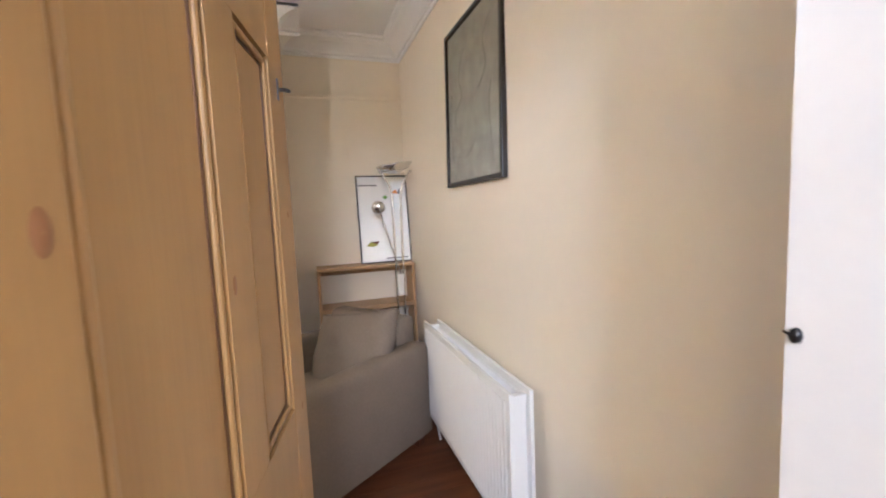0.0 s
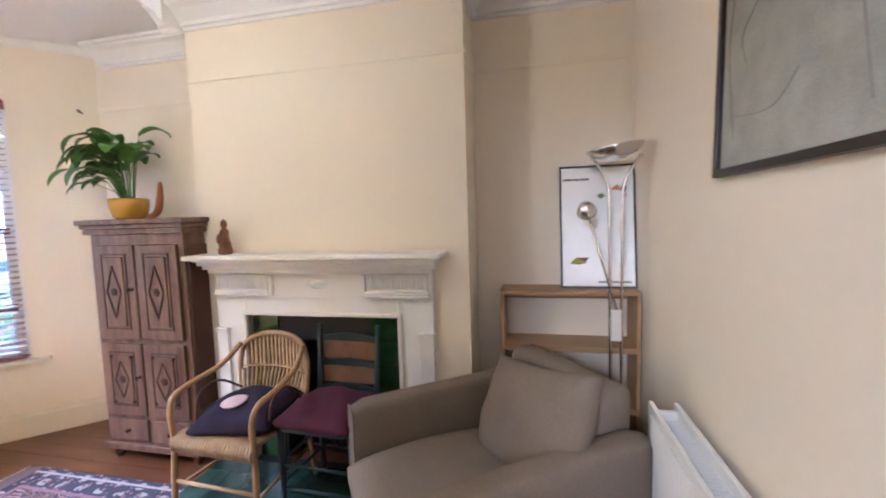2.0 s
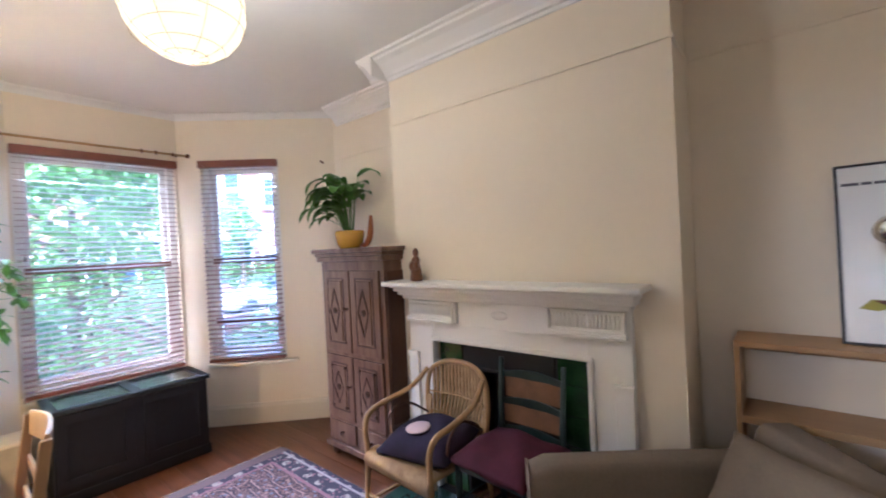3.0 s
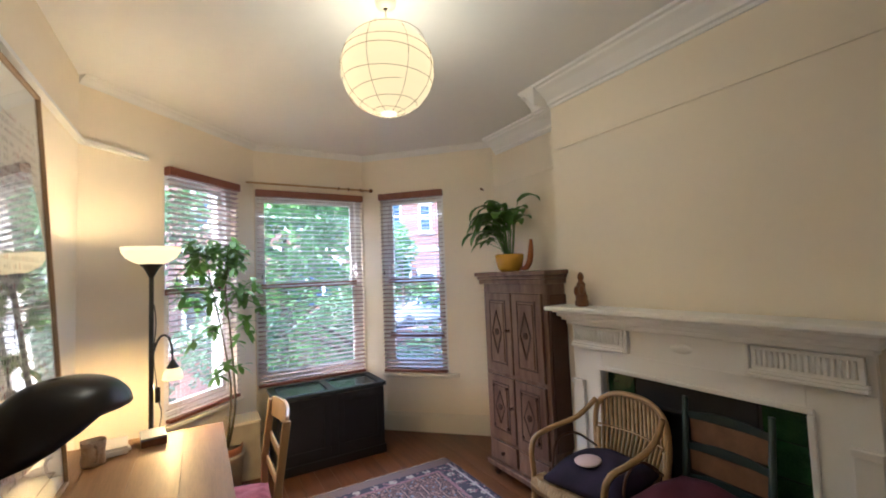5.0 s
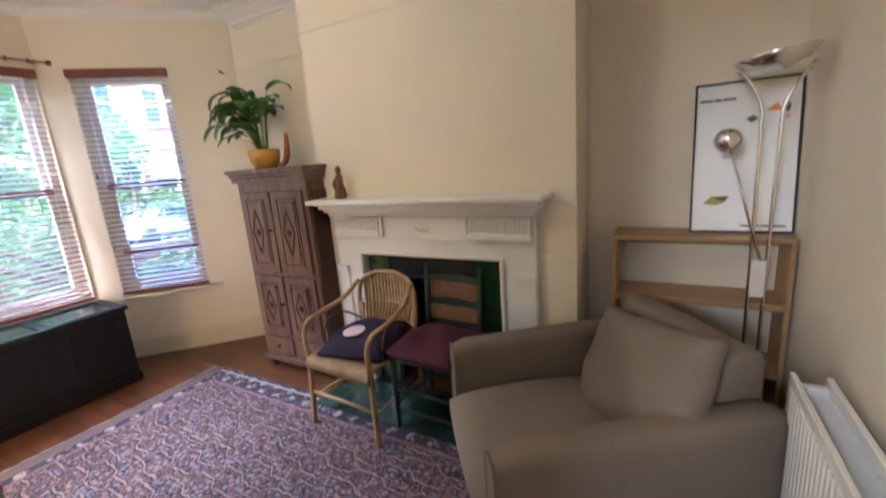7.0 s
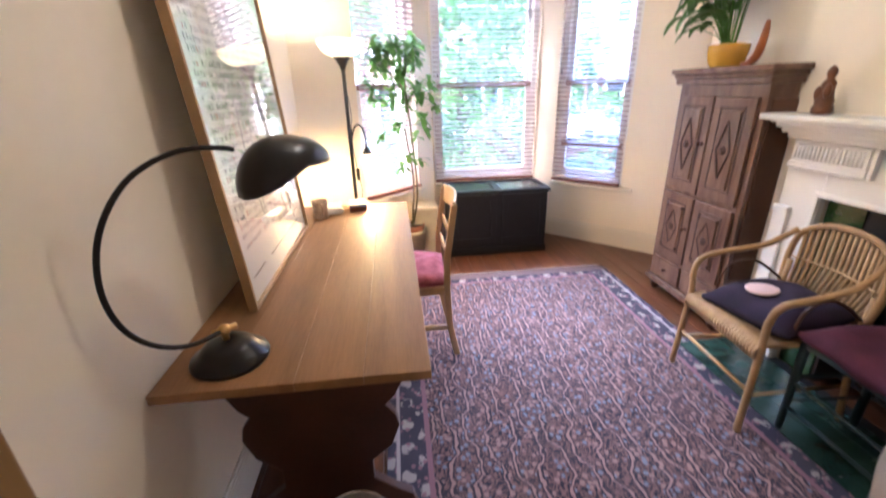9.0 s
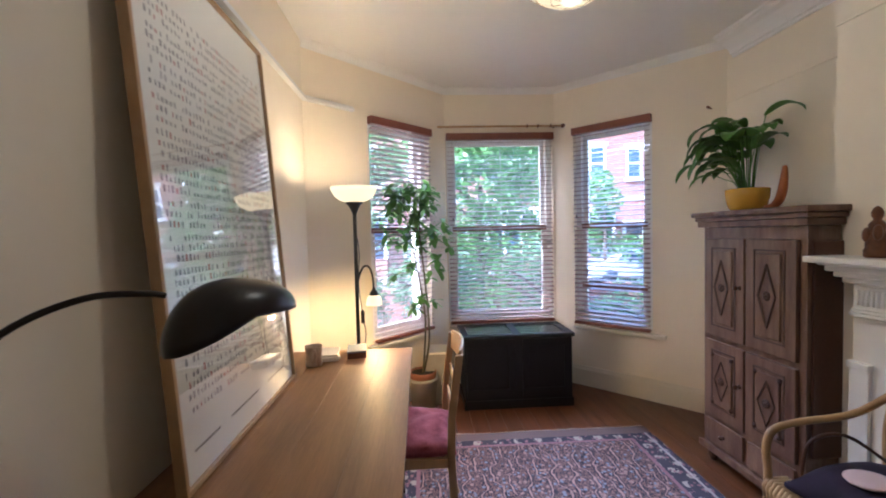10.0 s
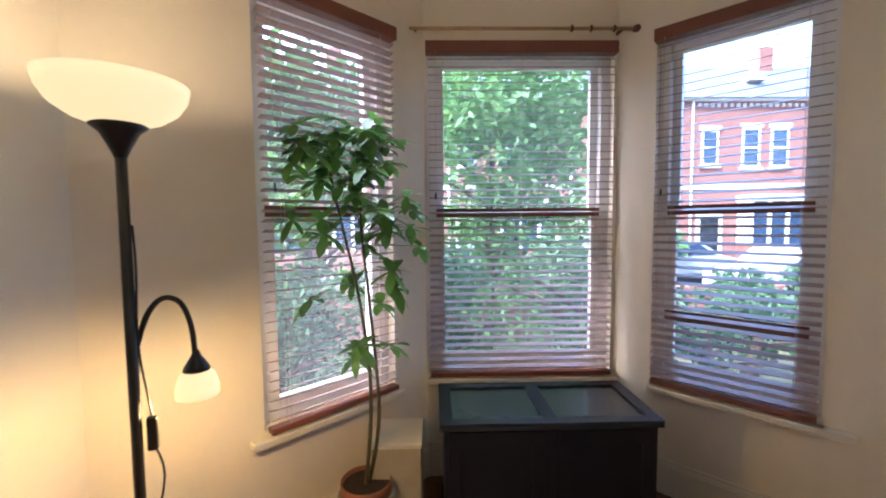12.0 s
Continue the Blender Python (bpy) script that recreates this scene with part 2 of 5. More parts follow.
def thing(name, m, label, category, group=""):
    ob = new(name)
    ob.matrix_world = m
    return tagged(ob, label=label, category=category, group=group)


def boxes(*dims):
    bm = bmesh.new()
    for d in dims:
        box(bm, *d)
    return bm


# ---- plan ----
EX, SY, NY, BY = 0.90, 1.20, 4.20, 3.86
WX = -3.72
S1, S2, N2, N1 = (-2.74, SY), (WX, 2.22), (WX, 3.25), (-2.76, NY)
H = 2.74
BX0, BX1 = -1.66, 0.01
T = 0.25


def wall(name, p0, p1, holes=(), z0=0.0, z1=H, t=T):
    """A wall whose room face runs from p0 to p1, the room on its left; holes are (from, to, bottom, top)."""
    d = Vector((p1[0] - p0[0], p1[1] - p0[1], 0))
    m = pose(p0[0], p0[1], 0, 0, 0, math.degrees(math.atan2(d.y, d.x)))
    L = d.length
    bm = bmesh.new()
    s = 0.0
    for a, b, c, e in holes:
        box(bm, s, a, -t, 0, z0, z1, m)
        if c > z0:
            box(bm, a, b, -t, 0, z0, c, m)
        if e < z1:
            box(bm, a, b, -t, 0, e, z1, m)
        s = b
    box(bm, s, L, -t, 0, z0, z1, m)
    ob = part(name, bm, M_wall, kind="structure")
    return m, L


# south wall runs east to west on the door side, so the walls go clockwise seen from above, room on the left of each run
DOOR0, DOOR1 = -0.135, 0.634
WZ0, WZ1 = 0.575, 2.33
LWIN = 1.0
wall("wall_east", (EX, SY - T), (EX, NY + T))
wall("wall_north", (EX, NY), N1)
wall("chimney_breast", (BX1, BY), (BX0, BY), holes=[(0.40, 1.35, 0.0, 0.91)], t=NY - BY - 0.002)
mN, LN = wall("wall_bay_north", N1, N2, holes=[(0.50, 1.16, WZ0, WZ1)])
mW, LW = wall("wall_bay_west", N2, S2, holes=[(0.02, LWIN + 0.02, WZ0, WZ1)])
mS, LS = wall("wall_bay_south", S2, S1, holes=[(0.22, 0.88, WZ0, WZ1)])
wall("wall_south", S1, (EX, SY), holes=[(DOOR0 - S1[0], DOOR1 - S1[0], 0.0, 2.06)])
part("wall_outer_corner", boxes((WX - T, WX - 0.13, 2.0, 2.25, 0, H), (WX - T, WX - 0.13, 3.25, 3.5, 0, H)), M_wall, kind="structure")
part("ceiling", boxes((WX - T, EX + T, SY - T, NY + T, H, H + 0.2)), M_ceil, kind="structure")
part("hall_walls", boxes((-0.55, -0.45, -1.2, SY - T, 0, 2.6), (1.25, 1.35, -1.2, SY - T, 0, 2.6), (-0.55, 1.35, -1.3, -1.2, 0, 2.6), (-0.55, 1.35, -1.3, SY - T, 2.6, 2.7)), M_wall, kind="structure")
part("floor_base", boxes((WX - T, EX + T, SY - T, NY + T, -0.2, -0.02), (-0.55, 1.35, -1.3, SY - T, -0.2, -0.001)), M_floor, kind="structure")

# floorboards run toward the bay
floor = tagged(new("floor"), kind="structure")
rng = random.Random(3)
y = -0.2
while y < NY:
    bm = boxes((WX + 0.01, EX - 0.01, y + 0.0015, y + 0.1185, -0.02, 0.0))
    part("floorboard", bm, M_floor, floor)
    y += 0.12


def cornice(name, p0, p1, k=1.0):
    d = Vector((p1[0] - p0[0], p1[1] - p0[1], 0))
    m = pose(p0[0], p0[1], H, 0, 0, math.degrees(math.atan2(d.y, d.x)))
    prof = [(0, 0), (0.15, 0), (0.15, -0.018), (0.13, -0.022), (0.125, -0.035), (0.09, -0.05), (0.05, -0.085), (0.035, -0.10), (0.03, -0.118), (0.014, -0.122), (0.012, -0.14), (0, -0.14)]
    bm = bmesh.new()
    a = [bm.verts.new(m @ Vector((-0.0, u * k, v * k))) for u, v in prof]
    b = [bm.verts.new(m @ Vector((d.length, u * k, v * k))) for u, v in prof]
    bm.faces.new(a), bm.faces.new(b[::-1])
    for i in range(len(prof)):
        j = (i + 1) % len(prof)
        bm.faces.new((a[i], a[j], b[j], b[i]))
    part(name, bm, M_white if k > 0.7 else M_ceil, kind="structure")


cornice("cornice", (EX, SY), (EX, NY))
cornice("cornice", (EX, NY), (BX1, NY))
cornice("cornice", (BX1, NY), (BX1, BY - 0.15))
cornice("cornice", (BX1 + 0.15, BY), (BX0 - 0.15, BY))
cornice("cornice", (BX0, BY - 0.15), (BX0, NY))
cornice("cornice", (BX0, NY), (N1[0] + 0.06, NY))
cornice("cornice", N1, N2, 0.35)
cornice("cornice", N2, S2, 0.35)
cornice("cornice", S2, S1, 0.35)


def strip(name, p0, p1, z0, z1, depth, material, lip=0.0):
    d = Vector((p1[0] - p0[0], p1[1] - p0[1], 0))
    m = pose(p0[0], p0[1], 0, 0, 0, math.degrees(math.atan2(d.y, d.x)))
    bm = bmesh.new()
    box(bm, 0, d.length, 0, depth, z0, z1, m)
    if lip:
        box(bm, 0, d.length, 0, depth * 0.55, z1, z1 + lip, m)
        box(bm, 0, d.length, 0, depth * 0.8, z1 - lip * 0.2, z1 + lip * 0.4, m)
    return part(name, bm, material, kind="structure", bevel=0.002)


RZ, RZB = 2.30, 2.335
for a, b in (((BX1 + 0.0, BY), (BX0, BY)), ((EX, NY), (BX1, NY)), ((BX1, NY), (BX1, BY)), ((BX0, NY), N1)):
    strip("picture_rail", a, b, RZ, RZ + 0.014, 0.009, M_wall, 0.014)
dS = (Vector(S2) - Vector(S1)).normalized()
for a, b in ((S1, (-0.3, SY)), ((S1[0] + dS.x * 0.40, S1[1] + dS.y * 0.40), S1)):
    strip("picture_rail", a, b, RZB, RZB + 0.022, 0.034, M_white, 0.016)
for a, b in (((EX, SY), (EX, NY)), ((EX, NY), (BX1, NY)), ((BX1, NY), (BX1, BY)), ((BX0, BY), (BX0, NY)), ((BX0, NY), N1), (N1, N2), (N2, S2), (S2, S1), (S1, (DOOR0 - 0.1, SY))):
    strip("baseboard", a, b, 0, 0.15, 0.018, M_cream, 0.03)


# ---- bay windows ----
def bar(m, *d):
    bm = bmesh.new()
    box(bm, *d, m)
    return bm


def window(name, m, a, b, tail, lower=0.0, rail=None):
    """A sash window in the wall whose pose is m, from a to b along it."""
    w = tagged(new(name), kind="structure")
    bm = bmesh.new()
    for x0, x1, z0, z1 in ((a, a + 0.05, WZ0, WZ1), (b - 0.05, b, WZ0, WZ1), (a + 0.05, b - 0.05, WZ1 - 0.05, WZ1), (a + 0.05, b - 0.05, WZ0, WZ0 + 0.05)):
        box(bm, x0, x1, -0.16, -0.05, z0, z1, m)
    part("window_frame", bm, M_white, w, bevel=0.003)
    mid = (WZ0 + WZ1) / 2 - 0.0
    for z0, z1, yy in ((mid - 0.02, WZ1 - 0.05, -0.135), (WZ0 + 0.05, mid + 0.02, -0.095)):
        bm = bmesh.new()
        for x0, x1, c, e in ((a + 0.05, a + 0.09, z0, z1), (b - 0.09, b - 0.05, z0, z1), (a + 0.09, b - 0.09, z1 - 0.04, z1), (a + 0.09, b - 0.09, z0, z0 + 0.045)):
            box(bm, x0, x1, yy, yy + 0.035, c, e, m)
        sash = part("sash", bm, M_white, w, bevel=0.002)
        if yy > -0.1:
            part("meeting_rail", bar(m, a + 0.05, b - 0.05, yy + 0.0355, yy + 0.045, z1 - 0.042, z1 + 0.004), M_blindrail, sash, "dark brown meeting rail")
            if rail:
                part("lower_bar", bar(m, a + 0.05, b - 0.05, yy + 0.0355, yy + 0.05, z0 + lower, z0 + lower + 0.05), rail, sash, "brown lower bar")
        bm = bmesh.new()
        box(bm, a + 0.088, b - 0.088, yy + 0.015, yy + 0.019, z0 + 0.04, z1 - 0.038, m)
        g = part("pane", bm, M_window, sash)
        g.visible_shadow = False
    bm = bmesh.new()
    box(bm, a - 0.02, b + tail, -0.05, 0.055, WZ0 - 0.045, WZ0 - 0.015, m)
    box(bm, a - 0.02, b + tail - 0.02, -0.05, 0.03, WZ0 - 0.06, WZ0 - 0.045, m)
    part("window_sill", bm, M_cream, w, bevel=0.006)
    return w


window("window_1", mS, 0.22, 0.88, 0.06)
window("window_2", mW, 0.02, 1.02, 0.0)
window("window_3", mN, 0.50, 1.16, 0.0, 0.27, M_blindrail)
strip("window_board", (N1[0] - 0.28, N1[1] - 0.28), (N1[0] - 0.36, N1[1] - 0.36), WZ0 - 0.045, WZ0 - 0.015, 0.055, M_cream)
TILT_OPEN = 10


def blind(m, a, b, label, tilt, rails=()):
    t = thing("venetian_blind", m @ pose(a, 0.025, WZ0), label, "blind", "venetian blinds in the bay")
    w, top = b - a, WZ1 - WZ0
    P = lambda *d: boxes(d)
    part("headrail", P(0, w, -0.025, 0.03, top - 0.06, top), M_blindrail, t, "red-brown wooden pelmet rail", bevel=0.003)
    part("bottom_rail", P(0.012, w - 0.012, -0.022, 0.022, -0.005, 0.018), M_blindrail, t, bevel=0.002)
    first = None
    n = 42
    for i in range(n):
        z = 0.045 + i * (top - 0.13) / (n - 1)
        if first is None:
            bm = bmesh.new()
            box(bm, 0.012, w - 0.012, -0.0175, 0.0175, -0.0014, 0.0014, pose(0, 0, 0, tilt))
            first = part("slat", bm, M_blind, t)
            o = first
        else:
            o = bpy.data.objects.new("slat", first.data)
            scene.collection.objects.link(o)
            o.parent = t
        o.location = (0, 0, z)
    for x in (0.09, w * 0.5, w - 0.09) if w > 0.8 else (0.09, w - 0.09):
        bm = bmesh.new()
        tube(bm, [(x, 0.0195, 0.0), (x, 0.0195, top - 0.06)], 0.0010, 4)
        tube(bm, [(x, -0.0195, 0.0), (x, -0.0195, top - 0.06)], 0.0010, 4)
        part("ladder_cord", bm, M_cord, t)
    bm = bmesh.new()
    tube(bm, [(w - 0.05, 0.034, top - 0.05), (w - 0.048, 0.034, top * 0.55)], 0.0012, 4)
    pull = part("pull_cord", bm, M_cord, t)
    bm = bmesh.new()
    lathe(bm, [(0.001, 0.02), (0.005, 0.012), (0.006, -0.012), (0.001, -0.02)], (w - 0.048, 0.034, top * 0.55), 8)
    part("tassel", bm, M_plastic, pull)
    return t


blind(mS, 0.22, 0.88, "mahogany slatted blind over the bay window behind the plant", 16)
blind(mW, 0.02, 1.02, "mahogany slatted blind over the middle bay window above the chest", -13)
blind(mN, 0.50, 1.16, "mahogany slatted blind over the bay window beside the cabinet", -17)

# curtain pole
pole = thing("curtain_pole", pose(-3.66, 2.68, 2.385), "thin wooden curtain pole with turned ends above the middle window", "curtain pole")
bm = bmesh.new()
tube(bm, [(0, -0.59, 0), (0, 0.64, 0)], 0.009, 10)
part("rod", bm, M_cane, pole, smooth=True)
for yy in (-0.59, 0.64):
    bm = bmesh.new()
    lathe(bm, [(0.001, -0.03), (0.016, -0.02), (0.022, 0), (0.016, 0.02), (0.001, 0.03)], seg=12, m=pose(0, yy, 0, 90))
    part("finial", bm, M_brown, pole, smooth=True)
for yy in (0.30, 0.40, 0.52):
    bm = bmesh.new()
    lathe(bm, [(0.013, -0.006), (0.019, 0), (0.013, 0.006)], seg=12, m=pose(0, yy, 0, 90))
    part("ring", bm, M_brown, pole, smooth=True)
for yy in (-0.5, 0.56):
    part("bracket", boxes((-0.06, 0, yy - 0.006, yy + 0.006, -0.008, 0.008)), M_brown, pole)

# ---- doorway and doors ----
frame_d = tagged(new("door_frame"), kind="structure")
part("jamb", boxes((DOOR0, DOOR0 + 0.035, SY - T, SY, 0, 2.06)), M_white, frame_d)
part("jamb", boxes((DOOR1 - 0.035, DOOR1, SY - T, SY, 0, 2.06)), M_white, frame_d)
part("head", boxes((DOOR0 + 0.035, DOOR1 - 0.035, SY - T, SY, 2.025, 2.06)), M_white, frame_d)
part("architrave", boxes((DOOR0 - 0.085, DOOR0 - 0.002, SY + 0.001, SY + 0.022, 0, 2.06), (DOOR1 + 0.002, DOOR1 + 0.085, SY + 0.001, SY + 0.022, 0, 2.06), (DOOR0 - 0.085, DOOR1 + 0.085, SY + 0.001, SY + 0.022, 2.06, 2.14)), M_white, frame_d, bevel=0.004)
latch = thing("latch_hook", pose(DOOR1 - 0.036, SY - 0.012, 1.275) @ Matrix.Diagonal((0.5, 0.35, 0.5, 1)), "small black metal latch on the white door jamb", "latch")
bm = bmesh.new()
lathe(bm, [(0.001, 0.012), (0.016, 0.010), (0.018, 0), (0.016, -0.002)], seg=12, m=pose(0, 0, 0, 0, -90))
part("plate", bm, M_iron, latch, smooth=True)
bm = bmesh.new()
tube(bm, [(-0.008, 0, 0), (-0.012, 0.018, 0.004), (-0.012, 0.028, 0.007)], 0.0035, 6)
part("lever", bm, M_iron, latch)


def panel_door(m):
    W, D, HH = 0.712, 0.04, 2.02
    t = tagged(new("door_1"), kind="structure")
    t.matrix_world = m
    hs, ma, mb, st = 0.290, 0.452, 0.520, 0.075
    z0, z1, z2, z3 = 0.21, 0.96, 1.165, 1.612
    part("hinge_stile", boxes((0, hs, 0, D, 0, HH)), M_pine, t, bevel=0.003)
    part("lock_stile", boxes((W - st, W, 0, D, 0, HH)), M_pine, t, bevel=0.003)
    for c, e in ((0, z0), (z1, z2), (z3, HH)):
        part("cross_rail", boxes((hs + 0.0003, W - st - 0.0003, 0.0003, D - 0.0003, c, e)), M_pine, t)
    for c, e in ((z0, z1), (z2, z3)):
        part("muntin", boxes((ma, mb, 0.0003, D - 0.0003, c + 0.0003, e - 0.0003)), M_pine, t)
        for x0, x1 in ((hs, ma), (mb, W - st)):
            part("door_panel", boxes((x0, x1, 0.007, D - 0.007, c, e)), M_pine, t)
            for far in (0, 1):
                for g0, g1, dep in ((0.004, 0.012, 0.0055),):
                    bm = bmesh.new()
                    ya, yb = (0.007 - dep, 0.007) if not far else (D - 0.007, D - 0.007 + dep)
                    for p, q, r, u in ((x0 + g0, x0 + g1, c + g0, e - g0), (x1 - g1, x1 - g0, c + g0, e - g0), (x0 + g1, x1 - g1, c + g0, c + g1), (x0 + g1, x1 - g1, e - g1, e - g0)):
                        box(bm, p, q, ya, yb, r, u)
                    part("moulding", bm, M_pine, t, bevel=0.003)
                # thin dark-coloured strips along both edges of the moulding
                bm = bmesh.new()
                ya, yb = (0.0058, 0.0069) if not far else (D - 0.0069, D - 0.0058)
                for g0, g1 in ((0.0, 0.004), (0.012, 0.0155)):
                    for p, q, r, u in ((x0 + g0, x0 + g1, c + g0, e - g0), (x1 - g1, x1 - g0, c + g0, e - g0), (x0 + g1, x1 - g1, c + g0, c + g1), (x0 + g1, x1 - g1, e - g1, e - g0)):
                        box(bm, p, q, ya, yb, r, u)
                part("dark_groove", bm, M_pine_g, t, "dark strip beside the panel moulding")
    bm = bmesh.new()
    lathe(bm, [(0.025, 0), (0.025, 0.006), (0.010, 0.010), (0.009, 0.03), (0.022, 0.038), (0.028, 0.05), (0.022, 0.062), (0.001, 0.066)], seg=20, m=pose(W - 0.055, D, 0.86, -90))
    part("door_knob", bm, M_pine_d, t, smooth=True)
    bm = bmesh.new()
    box(bm, W - 0.041, W - 0.036, -0.002, -0.0002, 1.570, 1.598)
    tube(bm, [(W - 0.038, -0.002, 1.584), (W - 0.036, -0.010, 1.584), (W - 0.027, -0.013, 1.585)], 0.0025, 6)
    part("hook", bm, M_iron, t)
    for x, z, r in ((W - 0.245, 1.36, 0.007), (W - 0.44, 1.415, 0.008), (W - 0.03, 1.42, 0.004), (W - 0.03, 1.15, 0.005), (0.06, 1.62, 0.010), (0.07, 0.9, 0.012)):
        bm = bmesh.new()
        lathe(bm, [(r, 0.0), (r * 0.6, 0.0006), (0.0005, 0.0008)], seg=14, m=pose(x, 0, z, 90) @ Matrix.Diagonal((0.75, 1.3, 1, 1)))
        part("knot", bm, M_pine_d, t)
    for z in (0.25, 1.75):
        part("hinge", boxes((-0.008, 0.0, D, D + 0.004, z, z + 0.09)), M_iron, t)


panel_door(pose(-0.044, 0.830, 0.008, 0, 0, 79.3))

# radiator
rad = thing("radiator", pose(EX, 2.18, 0), "white double-panel radiator on the wall behind the armchair", "radiator")
RL, RZ0, RZ1 = 1.12, 0.17, 0.755
for x0, x1 in ((-0.144, -0.128), (-0.058, -0.042)):
    bm = bmesh.new()
    box(bm, x0, x1, 0, RL, RZ0, RZ1)
    panel = part("panel", bm, M_white, rad, bevel=0.003)
    bm = bmesh.new()
    n = 34
    for i in range(n):
        yy = 0.03 + i * (RL - 0.06) / n
        prism(bm, [(x0 - 0.0001, yy), (x0 - 0.0001, yy + 0.024), (x0 - 0.004, yy + 0.018), (x0 - 0.004, yy + 0.006)], RZ1 - RZ0 - 0.07, Matrix.Translation((0, 0, RZ0 + 0.035)))
    part("pressed_rib", bm, M_white, panel, kind="stuff")
bm = bmesh.new()
for i in range(60):
    yy = 0.03 + i * (RL - 0.06) / 60
    box(bm, -0.127, -0.059, yy, yy + 0.002, RZ0 + 0.04, RZ1 - 0.04)
part("fin_rest", bm, M_white, rad, kind="stuff")
for yy in (0.02, RL - 0.05):
    part("connector", boxes((-0.127, -0.0585, yy, yy + 0.03, RZ1 - 0.05, RZ1 - 0.02)), M_white, rad, bevel=0.004)
    part("bracket", boxes((-0.041, -0.001, yy + 0.1, yy + 0.13, RZ0 + 0.1, RZ1 - 0.1)), M_white, rad)
    bm = bmesh.new()
    tube(bm, [(-0.083, yy, 0.0), (-0.11, yy, RZ0 + 0.05)], 0.0075, 8)
    part("pipe", bm, M_white, rad)


# pictures
def framed(m, w, h, label, name, fw, fd, print_mat, frame_mat):
    t = thing(name, m, label, "picture")
    part("frame", boxes((0, fw, 0, fd, 0, h), (w - fw, w, 0, fd, 0, h), (fw, w - fw, 0, fd, 0, fw), (fw, w - fw, 0, fd, h - fw, h)), frame_mat, t, bevel=0.002)
    part("print", boxes((fw, w - fw, fd * 0.3, fd * 0.5, fw, h - fw)), print_mat, t)
    g = part("glass", boxes((fw, w - fw, fd * 0.55, fd * 0.65, fw, h - fw)), M_glass, t)
    g.visible_shadow = False
    return t


pic = framed(pose(EX - 0.003, 2.41, 1.55, 1.0, 0, 90), 0.675, 0.80, "black-framed grey figure print hanging above the radiator", "framed_print", 0.022, 0.025, M_print, M_frame)
bm = bmesh.new()
for pts in ([(0.12, 0.7), (0.2, 0.62), (0.17, 0.5), (0.26, 0.42)], [(0.42, 0.66), (0.5, 0.55), (0.46, 0.44), (0.55, 0.36), (0.52, 0.28)], [(0.10, 0.08), (0.14, 0.3), (0.12, 0.42)], [(0.3, 0.2), (0.4, 0.14), (0.6, 0.16)], [(0.58, 0.10), (0.62, 0.34), (0.6, 0.48)]):
    tube(bm, curve([(x, 0.0135, z) for x, z in pts], 12), 0.0009, 4)
part("drawn_lines", bm, mat("pencil_grey", (0.17, 0.165, 0.135), 0.7), pic)

# ---- fireplace ----
fp = thing("fireplace", pose(-0.865, BY, 0), "white moulded wooden fireplace surround with green tiles on the chimney breast", "fireplace")
for s in (-1, 1):
    xs = sorted((s * 0.475, s * 0.68))
    part("pilaster", boxes((xs[0], xs[1], -0.035, -0.001, 0, 1.02)), M_white, fp, bevel=0.003)
    xs = sorted((s * 0.60, s * 0.68))
    bm = boxes((xs[0], xs[1], -0.055, -0.036, 0.0, 0.80), (xs[0] - 0.004, xs[1] + 0.004, -0.065, -0.036, 0.80, 0.83))
    part("outer_moulding", bm, M_white, fp, bevel=0.004)
    xs = sorted((s * 0.475, s * 0.50))
    part("inner_moulding", boxes((xs[0], xs[1], -0.050, -0.036, 0.0, 0.91)), M_white, fp, bevel=0.006)
    xs = sorted((s * 0.30, s * 0.665))
    bm = boxes((xs[0], xs[1], -0.075, -0.036, 1.03, 1.045), (xs[0], xs[1], -0.068, -0.036, 1.045, 1.058))
    part("block_moulding", bm, M_white, fp, bevel=0.004)
    bm = boxes((xs[0] + 0.01, xs[1] - 0.01, -0.058, -0.036, 1.058, 1.155))
    part("fluted_block", bm, M_white, fp, bevel=0.002)
    for i in range(17):
        x = xs[0] + 0.025 + i * 0.0192
        bm = bmesh.new()
        tube(bm, [(x, -0.060, 1.075), (x, -0.060, 1.14)], 0.0058, 6)
        part("flute", bm, M_white, fp, smooth=True)
    xs = sorted((s * 0.28, s * 0.30))
    part("step_moulding", boxes((xs[0], xs[1], -0.062, -0.036, 1.03, 1.155)), M_white, fp, bevel=0.005)
part("frieze", boxes((-0.68, 0.68, -0.0345, -0.001, 1.0201, 1.20)), M_white, fp)
part("lintel", boxes((-0.4749, 0.4749, -0.035, -0.001, 0.91, 1.02)), M_white, fp, bevel=0.003)
part("inner_moulding", boxes((-0.50, 0.50, -0.050, -0.036, 0.911, 0.935)), M_white, fp, bevel=0.006)
part("frieze_moulding", boxes((-0.69, 0.69, -0.080, -0.001, 1.165, 1.19), (-0.71, 0.71, -0.10, -0.001, 1.19, 1.215), (-0.72, 0.72, -0.13, -0.001, 1.215, 1.24), (-0.735, 0.735, -0.15, -0.001, 1.24, 1.252)), M_white, fp, bevel=0.005)
part("mantel_shelf", boxes((-0.76, 0.76, -0.195, -0.001, 1.252, 1.28)), M_white, fp, bevel=0.006)
bm = bmesh.new()
for i in range(5):
    a = radians(-60 + 30 * i)
    tube(bm, [(0, -0.04, 1.095), (0.045 * math.sin(a), -0.042, 1.095 + 0.02 * math.cos(a))], [0.006, 0.002], 6)
